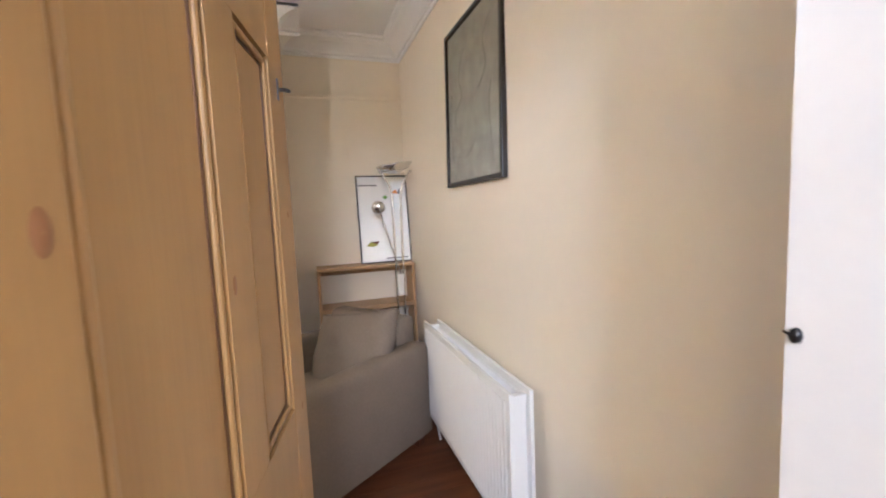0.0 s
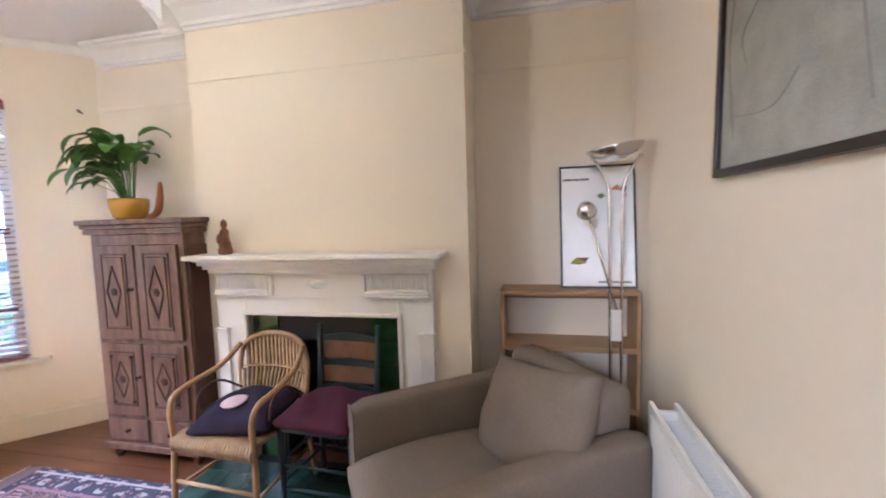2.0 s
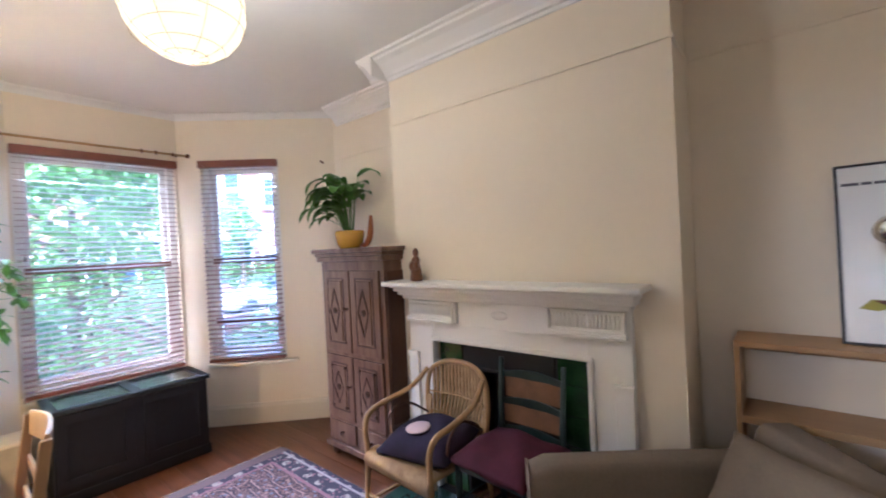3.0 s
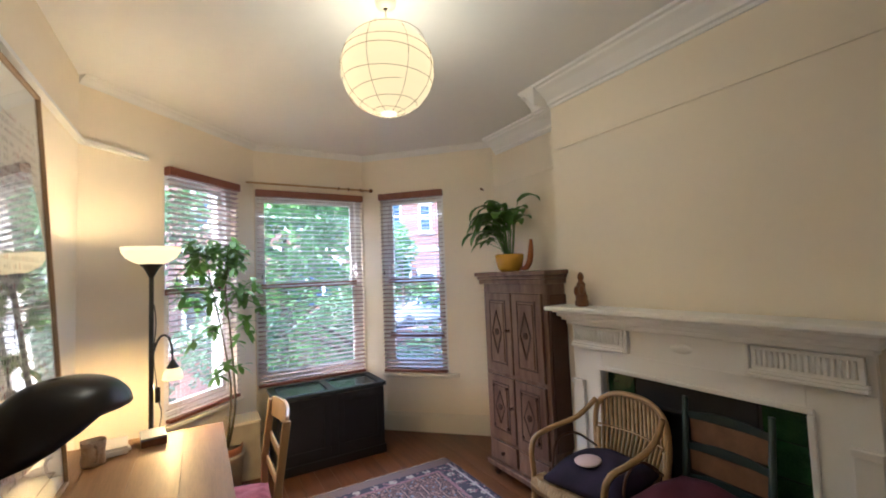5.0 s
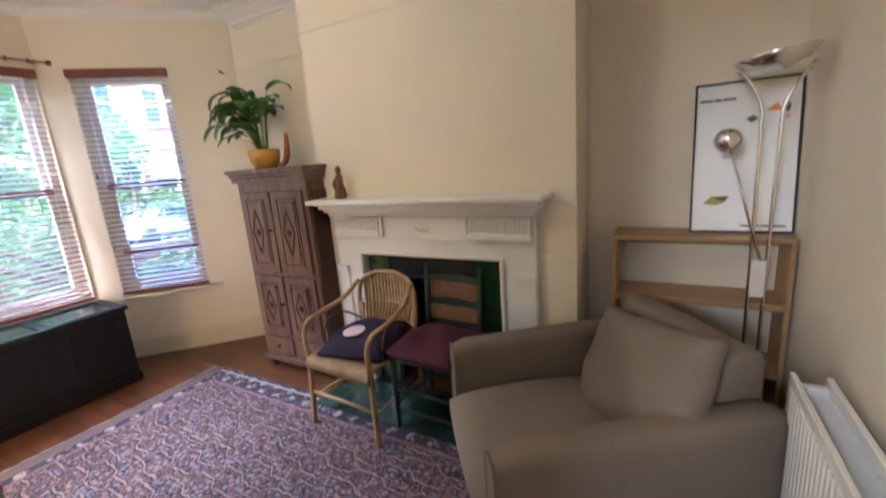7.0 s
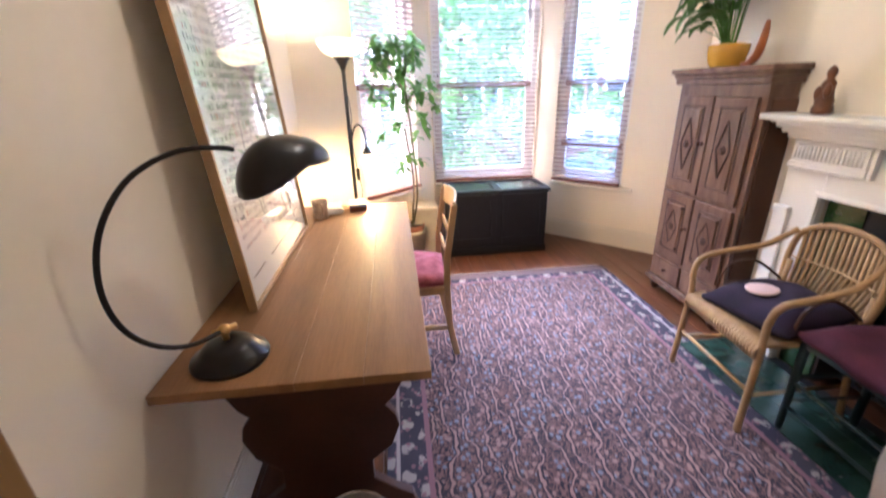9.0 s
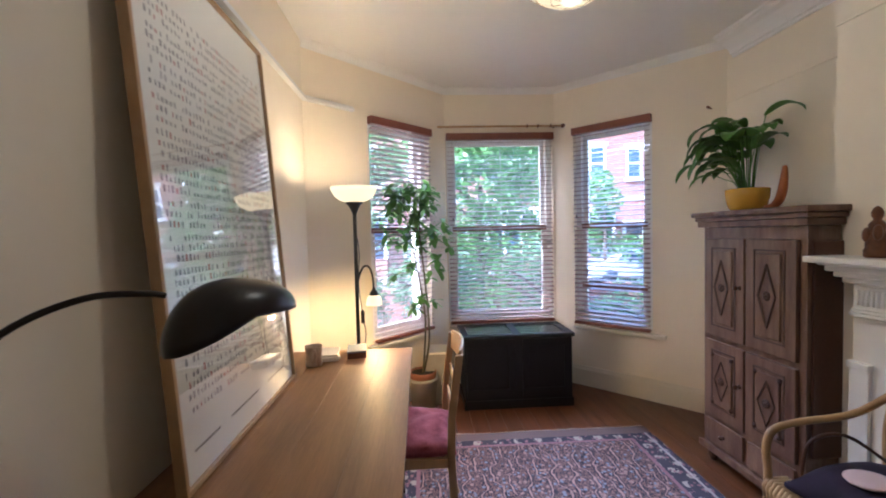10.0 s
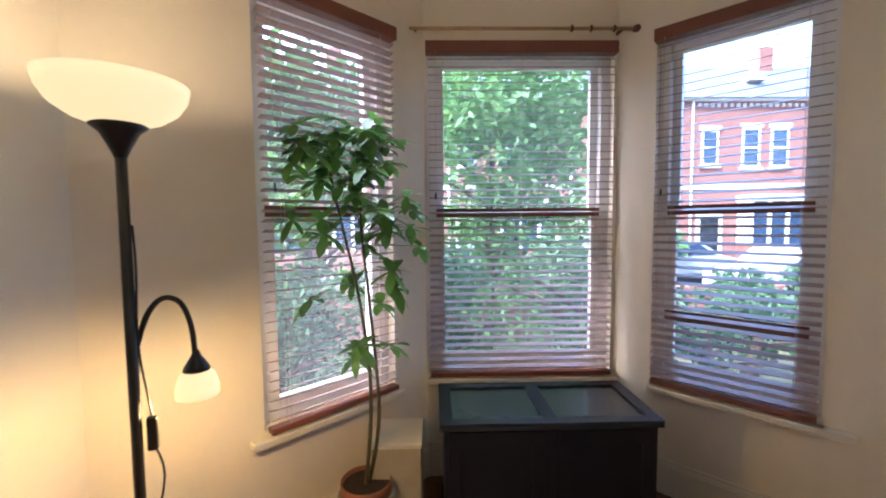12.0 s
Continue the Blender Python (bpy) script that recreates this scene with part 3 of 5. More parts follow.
lathe(bm, [(0.001, 0.008), (0.05, 0.005), (0.055, 0)], seg=20, m=pose(0, -0.036, 1.095, 90) @ Matrix.Diagonal((1, 0.45, 1, 1)))
part("shell_ornament", bm, M_white, fp, smooth=True)
# tiled sides and iron insert
part("iron_back", boxes((-0.47, 0.47, 0.30, 0.32, 0.0, 0.90), (-0.30, -0.285, 0.02, 0.30, 0.0, 0.90), (0.285, 0.30, 0.02, 0.30, 0.0, 0.90)), M_castiron, fp)
part("iron_hood", boxes((-0.285, 0.285, 0.015, 0.03, 0.76, 0.905), (-0.27, 0.27, 0.0, 0.016, 0.755, 0.775)), M_castiron, fp, bevel=0.004)
part("iron_grate", boxes(*[(x, x + 0.012, 0.06, 0.075, 0.08, 0.24) for x in [-0.2 + 0.05 * i for i in range(9)]], (-0.22, 0.24, 0.06, 0.08, 0.24, 0.255), (-0.22, 0.24, 0.06, 0.08, 0.07, 0.085)), M_castiron, fp)
for s in (-1, 1):
    for i in range(6):
        z = 0.004 + i * 0.152
        xs = sorted((s * 0.302, s * 0.472))
        part("tile", boxes((xs[0], xs[1], 0.012, 0.024, z, min(z + 0.149, 0.905))), M_tile, fp, bevel=0.002)
hearth = tagged(new("hearth"), kind="structure")
for i in range(9):
    for j in range(3):
        x = -0.865 - 0.68 + i * 0.152
        yy = BY - 0.06 - (j + 1) * 0.125
        part("tile", boxes((x, x + 0.149, yy, yy + 0.122, 0.0, 0.014)), M_hearth, hearth)
part("tile_bed", boxes((-1.55, -0.18, BY - 0.44, BY - 0.001, 0.0001, 0.010)), M_castiron, hearth)

# statue on the mantel
M_figure = mat("red_brown_figure", (0.20, 0.075, 0.025), 0.4, colour2=(0.06, 0.02, 0.01), scale=22)
bm = bmesh.new()
lathe(bm, [(0.032, 0), (0.040, 0.006), (0.040, 0.03), (0.034, 0.04), (0.036, 0.055), (0.028, 0.08), (0.024, 0.11), (0.027, 0.13), (0.018, 0.145), (0.012, 0.152), (0.018, 0.165), (0.019, 0.18), (0.013, 0.195), (0.001, 0.205)], seg=16)
for p in ((0.02, -0.02, 0.10), (-0.02, -0.02, 0.09)):
    bmesh.ops.create_uvsphere(bm, u_segments=8, v_segments=6, radius=0.02, matrix=Matrix.Translation(p) @ Matrix.Diagonal((0.8, 0.8, 1.6, 1)))
ob = part("statuette", bm, M_figure, smooth=True)
ob.matrix_world = pose(-1.41, 3.77, 1.281)
tagged(ob, label="small carved red-brown wooden statuette on the mantel shelf", category="statuette")


# ---- carved cabinet ----
cab = thing("cabinet", pose(-1.965, 3.89, 0), "brown carved wooden cupboard with diamond panels beside the fireplace", "cabinet")
CW, CD, CH = 0.67, 0.40, 1.505
hw = CW / 2
part("body", boxes((-hw, hw, -0.19, 0.28, 0.11, CH - 0.09)), M_cab, cab, bevel=0.003)
# side panel is coloured darker than the cabinet front
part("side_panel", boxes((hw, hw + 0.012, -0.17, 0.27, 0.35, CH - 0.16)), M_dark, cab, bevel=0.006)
for name, d in (("cornice", (-hw - 0.03, hw + 0.02, -0.215, 0.28, CH - 0.0898, CH - 0.055)), ("cornice", (-hw - 0.04, hw + 0.03, -0.225, 0.28, CH - 0.0548, CH - 0.03)), ("top", (-hw - 0.055, hw + 0.045, -0.24, 0.28, CH - 0.0298, CH))):
    part(name, boxes(d), M_cab, cab, bevel=0.006)
part("plinth", boxes((-hw - 0.02, hw + 0.015, -0.215, 0.28, 0.07, 0.11)), M_cab, cab, bevel=0.006)
for x in (-hw + 0.04, hw - 0.04):
    for yy in (-0.16, 0.15):
        bm = bmesh.new()
        lathe(bm, [(0.018, 0), (0.032, 0.02), (0.030, 0.05), (0.022, 0.07)], (x, yy, 0), 12)
        part("foot", bm, M_dark, cab, smooth=True)


def carved_panel(door, x0, x1, z0, z1, diamond):
    part("panel", boxes((x0 + 0.02, x1 - 0.02, -0.030, -0.0201, z0 + 0.02, z1 - 0.02)), M_cab, door, bevel=0.006)
    g = 0.008
    part("groove", boxes((x0, x0 + g, -0.0235, -0.0201, z0, z1), (x1 - g, x1, -0.0235, -0.0201, z0, z1), (x0 + g, x1 - g, -0.0235, -0.0201, z0, z0 + g), (x0 + g, x1 - g, -0.0235, -0.0201, z1 - g, z1)), M_cabd, door)
    cx, cz = (x0 + x1) / 2, (z0 + z1) / 2
    rx, rz = (x1 - x0) * 0.28, (z1 - z0) * 0.34
    if diamond:
        bm = bmesh.new()
        pts = [(cx, -0.033, cz + rz), (cx + rx, -0.033, cz), (cx, -0.033, cz - rz), (cx - rx, -0.033, cz)]
        for i in range(4):
            tube(bm, [pts[i], pts[(i + 1) % 4]], 0.0055 if z0 > 0.7 else 0.0035, 5)
        part("carved_diamond", bm, M_cabd, door)
    bm = bmesh.new()
    for k in range(8):
        a = 2 * math.pi * k / 8
        bmesh.ops.create_uvsphere(bm, u_segments=6, v_segments=4, radius=0.009, matrix=Matrix.Translation((cx + 0.015 * math.cos(a), -0.031, cz + 0.015 * math.sin(a))))
    bmesh.ops.create_uvsphere(bm, u_segments=8, v_segments=6, radius=0.010, matrix=Matrix.Translation((cx, -0.034, cz)))
    part("rosette", bm, M_cabd, door)


zd = [(0.78, 1.35, True), (0.30, 0.75, False)]
for z0, z1, dia in zd:
    for s in (-1, 1):
        x0, x1 = (-hw + 0.035, -0.006) if s < 0 else (0.006, hw - 0.035)
        bm = boxes((x0, x1, -0.020, 0.0, z0, z1))
        d = part("door", bm, M_cab, cab, bevel=0.004)
        d.location = (0, -0.191, 0)
        carved_panel(d, x0 + 0.055, x1 - 0.055, z0 + 0.06, z1 - 0.05, True)
        if not dia:
            for xx in (x0 + 0.075, x1 - 0.075):
                for zz in (z0 + 0.09, z1 - 0.08):
                    bm = bmesh.new()
                    bmesh.ops.create_uvsphere(bm, u_segments=8, v_segments=5, radius=0.012, matrix=Matrix.Translation((xx, -0.029, zz)))
                    part("carved_boss", bm, M_cabd, d)
        if s > 0:
            continue
        bm = bmesh.new()
        xk = s * 0.034
        lathe(bm, [(0.014, 0), (0.006, 0.006), (0.007, 0.016), (0.015, 0.024), (0.010, 0.034), (0.001, 0.036)], seg=12, m=pose(xk, -0.02, (z0 + z1) / 2 + 0.02, 90))
        part("knob", bm, M_dark, d, "dark turned knob", smooth=True)
for s in (-1, 1):
    x0, x1 = (-hw + 0.04, -0.015) if s < 0 else (0.015, hw - 0.04)
    d = part("drawer", boxes((x0, x1, -0.016, 0.0, 0.135, 0.27)), M_cab, cab, bevel=0.005)
    d.location = (0, -0.191, 0)
    bm = bmesh.new()
    lathe(bm, [(0.012, 0), (0.006, 0.006), (0.014, 0.02), (0.001, 0.03)], seg=12, m=pose((x0 + x1) / 2, -0.016, 0.2, 90))
    part("knob", bm, M_dark, d, smooth=True)


# ---- plants ----
def leaf_mesh(bm, base, direction, length, width, droop, rng, fold=0.25, seg=7):
    """One long leaf: an arched, folded blade."""
    d = Vector(direction).normalized()
    side = d.cross(Vector((0, 0, 1)))
    side = side.normalized() if side.length > 0.01 else Vector((1, 0, 0))
    p = Vector(base)
    prev = None
    for i in range(seg + 1):
        s = i / seg
        wd = width * (math.sin(math.pi * min(1, s * 0.93 + 0.07)) ** 0.75) * 0.5
        up = side.cross(d).normalized()
        row = [bm.verts.new(p - side * wd + up * wd * fold), bm.verts.new(p), bm.verts.new(p + side * wd + up * wd * fold)]
        if prev:
            for k in range(2):
                bm.faces.new((prev[k], prev[k + 1], row[k + 1], row[k]))
        prev = row
        p = p + d * (length / seg)
        d = (d + Vector((0, 0, -droop / seg * (0.4 + 1.6 * s)))).normalized()


peace = thing("potted_peace_lily", pose(-2.30, 3.97, CH), "leafy green peace lily in a yellow glazed bowl on the cabinet", "potted plant")
bm = bmesh.new()
lathe(bm, [(0.001, 0.0), (0.075, 0.001), (0.098, 0.03), (0.112, 0.09), (0.115, 0.135), (0.107, 0.14), (0.100, 0.12), (0.001, 0.115)], seg=28)
part("pot", bm, M_yellow, peace, "yellow glazed pot", smooth=True)
bm = bmesh.new()
lathe(bm, [(0.001, 0.121), (0.099, 0.121)], seg=16)
part("soil", bm, M_soil, peace)
rg = random.Random(11)
for i in range(46):
    a = rg.gauss(3.6, 1.3)
    out = rg.uniform(0.1, 0.9)
    hgt = rg.uniform(0.10, 0.34) if i % 5 else rg.uniform(0.34, 0.46)
    tip = Vector((math.cos(a) * out * 0.20, min(math.sin(a) * out * 0.20, 0.08), 0.13 + hgt))
    bm = bmesh.new()
    base = Vector((math.cos(a) * 0.03, math.sin(a) * 0.03, 0.12))
    tube(bm, curve([base, base.lerp(tip, 0.6) + Vector((0, 0, 0.04)), tip], 8), 0.0025, 5)
    leaf_mesh(bm, tip, (math.cos(a), math.sin(a) * (0.4 if math.sin(a) > 0 else 1), 0.9 - out), rg.uniform(0.16, 0.24), rg.uniform(0.08, 0.12), 1.2 + out * 2.4, rg)
    part("leaf", bm, M_leaf, peace, smooth=True)
for dx, z, ln in ((0.20, 0.46, 0.13), (-0.30, 0.33, 0.28), (-0.20, 0.40, 0.26), (0.05, 0.50, 0.17), (-0.14, 0.22, 0.24)):
    bm = bmesh.new()
    tube(bm, curve([(0, 0, 0.12), (dx * 0.4, -0.02, z * 0.8), (dx, -0.05, z)], 10), 0.0025, 5)
    leaf_mesh(bm, (dx, -0.05, z), (dx, -0.1, 0.08), ln, 0.06, 2.4, rg)
    part("leaf", bm, M_leaf, peace, smooth=True)

horn = thing("curved_horn", pose(-2.11, 3.97, CH), "curved brown wooden carving standing on the cabinet beside the pot", "ornament")
bm = bmesh.new()
tube(bm, curve([(-0.06, 0, 0.02), (0.0, 0, 0.025), (0.045, 0, 0.07), (0.065, 0, 0.16), (0.07, 0, 0.24)], 16), [0.008 + 0.016 * math.sin(math.pi * min(1, i / 16 * 0.9 + 0.05)) for i in range(17)], 10)
part("body", bm, M_orn, horn, smooth=True)

hook = thing("wall_ornament", pose(-2.86, 4.14, 2.30), "small brown bird-shaped hook fixed high on the bay wall", "wall hook")
bm = bmesh.new()
tube(bm, [(-0.045, -0.02, 0.02), (0, -0.02, 0.01), (0.05, -0.02, -0.02)], [0.004, 0.014, 0.004], 6)
tube(bm, [(0, -0.02, 0), (0, 0.03, -0.01)], 0.005, 6)
part("body", bm, M_brown, hook, smooth=True)

umb = thing("potted_umbrella_plant", pose(-3.22, 1.965, 0), "tall leggy umbrella plant in a stoneware pot before the bay window", "potted plant")
bm = bmesh.new()
lathe(bm, [(0.001, 0.0), (0.095, 0.002), (0.115, 0.22), (0.12, 0.225), (0.12, 0.25), (0.11, 0.25), (0.105, 0.22), (0.001, 0.215)], seg=24)
part("outer_pot", bm, M_stone, umb, "grey stoneware pot", smooth=True)
bm = bmesh.new()
lathe(bm, [(0.09, 0.218), (0.104, 0.30), (0.109, 0.30), (0.109, 0.27), (0.098, 0.222)], seg=24)
part("inner_pot", bm, M_terra, umb, "brown plastic inner pot", smooth=True)
bm = bmesh.new()
lathe(bm, [(0.001, 0.285), (0.101, 0.283)], seg=16)
part("soil", bm, M_soil, umb)
stems = [curve([(0.01, 0, 0.28), (0.02, 0.03, 0.7), (-0.01, -0.02, 1.1), (0.03, -0.10, 1.52), (0.02, -0.13, 1.76)], 28), curve([(-0.02, 0.01, 0.28), (0.0, 0.06, 0.6), (0.03, 0.03, 1.1), (0.02, 0.0, 1.45), (0.02, 0.03, 1.76)], 28)]
bm = bmesh.new()
for s in stems:
    tube(bm, s, [0.009 - 0.005 * i / len(s) for i in range(len(s))], 6)
part("stem", bm, M_stem, umb, smooth=True)
rg = random.Random(5)
whorls = []
for s in stems:
    for p in s:
        if p.z > 1.05 or (p.z > 0.55 and rg.random() < 0.25):
            for k in range(3 if p.z > 1.55 else 2 if p.z > 1.3 else 1):
                whorls.append(p)
for p in whorls:
    a = rg.uniform(0, 2 * math.pi)
    r = rg.uniform(0.07, 0.21) * (1.0 if p.z < 1.6 else 0.7)
    c = p + Vector((math.cos(a) * r, math.sin(a) * r * 1.3 - 0.02, rg.uniform(-0.05, 0.08)))
    bm = bmesh.new()
    tube(bm, [p, c], 0.0018, 4)
    n = rg.randint(6, 8)
    turn = Matrix.Rotation(rg.uniform(0.3, 1.05), 3, Vector((-math.sin(a), math.cos(a), 0)) if rg.random() < 0.4 else Vector((rg.uniform(-0.4, 0.4), 1, 0)))
    for k in range(n):
        b = 2 * math.pi * k / n + rg.uniform(-0.2, 0.2)
        out = turn @ Vector((math.cos(b), math.sin(b), rg.uniform(-0.3, 0.1)))
        leaf_mesh(bm, c, out, rg.uniform(0.075, 0.125), rg.uniform(0.036, 0.052), 0.8, rg, fold=0.1, seg=4)
    part("leaf_whorl", bm, M_leafd, umb, smooth=True)

# ---- blanket chest ----
ch = thing("blanket_chest", pose(-3.31, 2.735, 0), "blue-black painted wooden blanket chest under the middle bay window", "chest")
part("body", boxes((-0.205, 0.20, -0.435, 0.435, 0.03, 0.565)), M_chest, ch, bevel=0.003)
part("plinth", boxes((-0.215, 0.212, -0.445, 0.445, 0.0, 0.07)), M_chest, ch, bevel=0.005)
# lid is a lighter, bluer grey than the body
part("lid", boxes((-0.215, 0.215, -0.455, 0.455, 0.566, 0.588)), M_chesttop, ch, "blue-grey lid", bevel=0.004)
part("lid_rim", boxes((-0.215, 0.215, -0.455, -0.40, 0.5885, 0.597), (-0.215, 0.215, 0.40, 0.455, 0.5885, 0.597), (-0.215, 0.215, -0.03, 0.03, 0.5885, 0.597), (0.16, 0.215, -0.40, -0.03, 0.5885, 0.597), (0.16, 0.215, 0.03, 0.40, 0.5885, 0.597), (-0.215, -0.16, -0.40, -0.03, 0.5885, 0.597), (-0.215, -0.16, 0.03, 0.40, 0.5885, 0.597)), M_chest, ch, bevel=0.002)
for y0, y1 in ((-0.42, -0.03), (0.03, 0.42)):
    part("front_rail", boxes((0.2005, 0.21, y0, y1, 0.10, 0.16), (0.2005, 0.21, y0, y1, 0.50, 0.56), (0.2005, 0.21, y0, y0 + 0.05, 0.16, 0.50), (0.2005, 0.21, y1 - 0.05, y1, 0.16, 0.50)), M_chest, ch, bevel=0.002)

boxy = thing("storage_box", pose(-3.36, 2.08, 0), "old cream painted box on the floor behind the chest", "box")
part("body", boxes((-0.12, 0.12, -0.10, 0.12, 0, 0.42)), M_stone, boxy, bevel=0.004)
part("lid", boxes((-0.125, 0.125, -0.105, 0.125, 0.42, 0.44)), M_cream, boxy, bevel=0.004)

# ---- floor lamp by the bay ----
FX, FY = -2.45, 1.57
fl = thing("uplighter_floor_lamp", pose(FX, FY, 0, 0, 0, 115), "black floor lamp with a lit white glass bowl and reading arm", "floor lamp")
bm = bmesh.new()
lathe(bm, [(0.001, 0), (0.125, 0.0), (0.125, 0.015), (0.03, 0.03), (0.012, 0.04)], seg=28)
part("base", bm, M_plastic, fl, smooth=True)
bm = bmesh.new()
tube(bm, [(0, 0, 0.03), (0, 0, 1.58)], 0.0115, 12)
part("pole", bm, M_plastic, fl, smooth=True)
bm = bmesh.new()
lathe(bm, [(0.012, 1.55), (0.02, 1.57), (0.038, 1.605), (0.056, 1.62), (0.05, 1.625), (0.001, 1.625)], seg=20)
part("cup", bm, M_plastic, fl, smooth=True)
bm = bmesh.new()
lathe(bm, [(0.05, 1.622), (0.085, 1.635), (0.116, 1.658), (0.134, 1.687), (0.140, 1.714), (0.135, 1.714), (0.129, 1.689), (0.111, 1.663), (0.082, 1.641), (0.045, 1.628)], seg=32)
part("shade", bm, M_shade_glow, fl, "lit white glass bowl shade", smooth=True)
bm = bmesh.new()
tube(bm, curve([(0.008, 0.008, 1.12), (0.03, 0.012, 1.19), (0.06, 0.02, 1.225), (0.095, 0.03, 1.21), (0.115, 0.035, 1.15), (0.12, 0.038, 1.08)], 24), 0.0065, 8)
part("arm", bm, M_plastic, fl, smooth=True)
bm = bmesh.new()
lathe(bm, [(0.007, 0.085), (0.012, 0.07), (0.028, 0.045), (0.032, 0.035), (0.03, 0.033), (0.001, 0.033)], (0.122, 0.04, 1.0), 16)
part("reading_cup", bm, M_plastic, fl, smooth=True)
bm = bmesh.new()
lathe(bm, [(0.028, 0.036), (0.042, 0.02), (0.05, -0.01), (0.05, -0.03), (0.046, -0.03), (0.045, -0.01), (0.038, 0.018), (0.026, 0.033)], (0.122, 0.04, 1.0), 20)
part("reading_shade", bm, M_small_glow, fl, "lit white reading shade", smooth=True)
bm = bmesh.new()
tube(bm, curve([(0.013, 0, 1.4), (0.018, -0.012, 1.3), (0.012, 0.0, 1.12), (0.03, 0.005, 0.95), (0.028, 0, 0.90), (0.05, 0.0, 0.80), (0.02, 0, 0.62), (0.014, 0, 0.3)], 28), 0.0028, 5)
part("cable", bm, M_plastic, fl)
part("switch", boxes((0.02, 0.042, -0.01, 0.01, 0.87, 0.95)), M_plastic, fl, bevel=0.004)

# ---- paper lantern ----
lan = thing("paper_lantern", pose(*LAMP), "round cream paper lantern lit from inside, hanging from the ceiling", "pendant lamp")
R = 0.205
rg = random.Random(9)
bm = bmesh.new()
prof = []
for i in range(41):
    a = radians(-82 + 164 * i / 40)
    k = 1 + 0.008 * math.cos(2 * math.pi * (i / 40) * 9)
    prof.append((R * k * math.cos(a), R * 0.98 * k * math.sin(a)))
lathe(bm, prof, seg=32)
sh = part("shade", bm, M_lantern, lan, "lit cream paper globe", smooth=True, thick=0.001)
sh.visible_shadow = False
bm = bmesh.new()
for i in range(9):
    a = radians(-70 + 140 * i / 8)
    rr, zz = R * 1.006 * math.cos(a), R * 0.985 * math.sin(a)
    tl = rg.uniform(-0.02, 0.02)
    tube(bm, [(rr * math.cos(b), rr * math.sin(b), zz + tl * math.cos(b + i)) for b in [2 * math.pi * j / 32 for j in range(32)]], 0.0012, 4, closed=True)
for j in range(8):
    b = 2 * math.pi * j / 8 + rg.uniform(-0.06, 0.06)
    tube(bm, [(R * 1.006 * math.cos(radians(e)) * math.cos(b), R * 1.006 * math.cos(radians(e)) * math.sin(b), R * 0.985 * math.sin(radians(e))) for e in range(-80, 81, 10)], 0.0012, 4)
part("ribs", bm, M_rib, lan)
bm = bmesh.new()
lathe(bm, [(0.001, 0), (0.030, 0.0), (0.036, 0.001)], (0, 0, -R * 0.975), 20)
ob = part("lower_opening", bm, M_bulbend, lan)
ob.visible_shadow = False
bm = bmesh.new()
tube(bm, [(0, 0, R * 0.8), (0, 0, H - LAMP[2] - 0.02)], 0.003, 6)
part("cord", bm, M_wplastic, lan)
bm = bmesh.new()
lathe(bm, [(0.012, -0.035), (0.045, -0.022), (0.048, 0)], (0, 0, H - LAMP[2]), 20)
part("ceiling_rose", bm, M_wplastic, lan, smooth=True)


def cushion(bm, w, h, t, m, n=12, pinch=0.06, pw=4, edge=0.008, slump=0.0):
    """A soft pillow: thick in the middle, with drawn-out corners."""
    top, bot = [], []
    for side, rows in ((1, top), (-1, bot)):
        for i in range(n + 1):
            row = []
            for j in range(n + 1):
                u, v = 2 * i / n - 1, 2 * j / n - 1
                k = ((1 - u ** pw) * (1 - v ** pw)) ** 0.5
                e = 1 - pinch * (1 - abs(v) ** 2) * abs(u) ** 3, 1 - pinch * (1 - abs(u) ** 2) * abs(v) ** 3
                wob = 0.012 * math.sin(5 * u + 3 * v) * k + slump * (0.5 * math.sin(7 * u - 4 * v) + 0.4 * math.sin(9 * v + 3 * u)) * k - slump * math.exp(-((u - 0.15) ** 2) * 18) * k * (v > -0.2) * (v + 0.2)
                row.append(bm.verts.new(m @ Vector((u * w / 2 * e[0], v * h / 2 * e[1], side * (edge + t / 2 * k) + wob))))
            rows.append(row)
        for i in range(n):
            for j in range(n):
                bm.faces.new((rows[i][j], rows[i + 1][j], rows[i + 1][j + 1], rows[i][j + 1]))
    ring = [(i, 0) for i in range(n)] + [(n, j) for j in range(n)] + [(n - i, n) for i in range(n)] + [(0, n - j) for j in range(n)]
    for k in range(len(ring)):
        a, b = ring[k], ring[(k + 1) % len(ring)]
        bm.faces.new((top[a[0]][a[1]], top[b[0]][b[1]], bot[b[0]][b[1]], bot[a[0]][a[1]]))


def loft(bm, sections):
    """Skin over outlines with the same number of points, closed at both ends."""
    rings = [[bm.verts.new(p) for p in s] for s in sections]
    for a, b in zip(rings, rings[1:]):
        for i in range(len(a)):
            j = (i + 1) % len(a)
            bm.faces.new((a[i], a[j], b[j], b[i]))
    bm.faces.new(rings[0][::-1]), bm.faces.new(rings[-1])


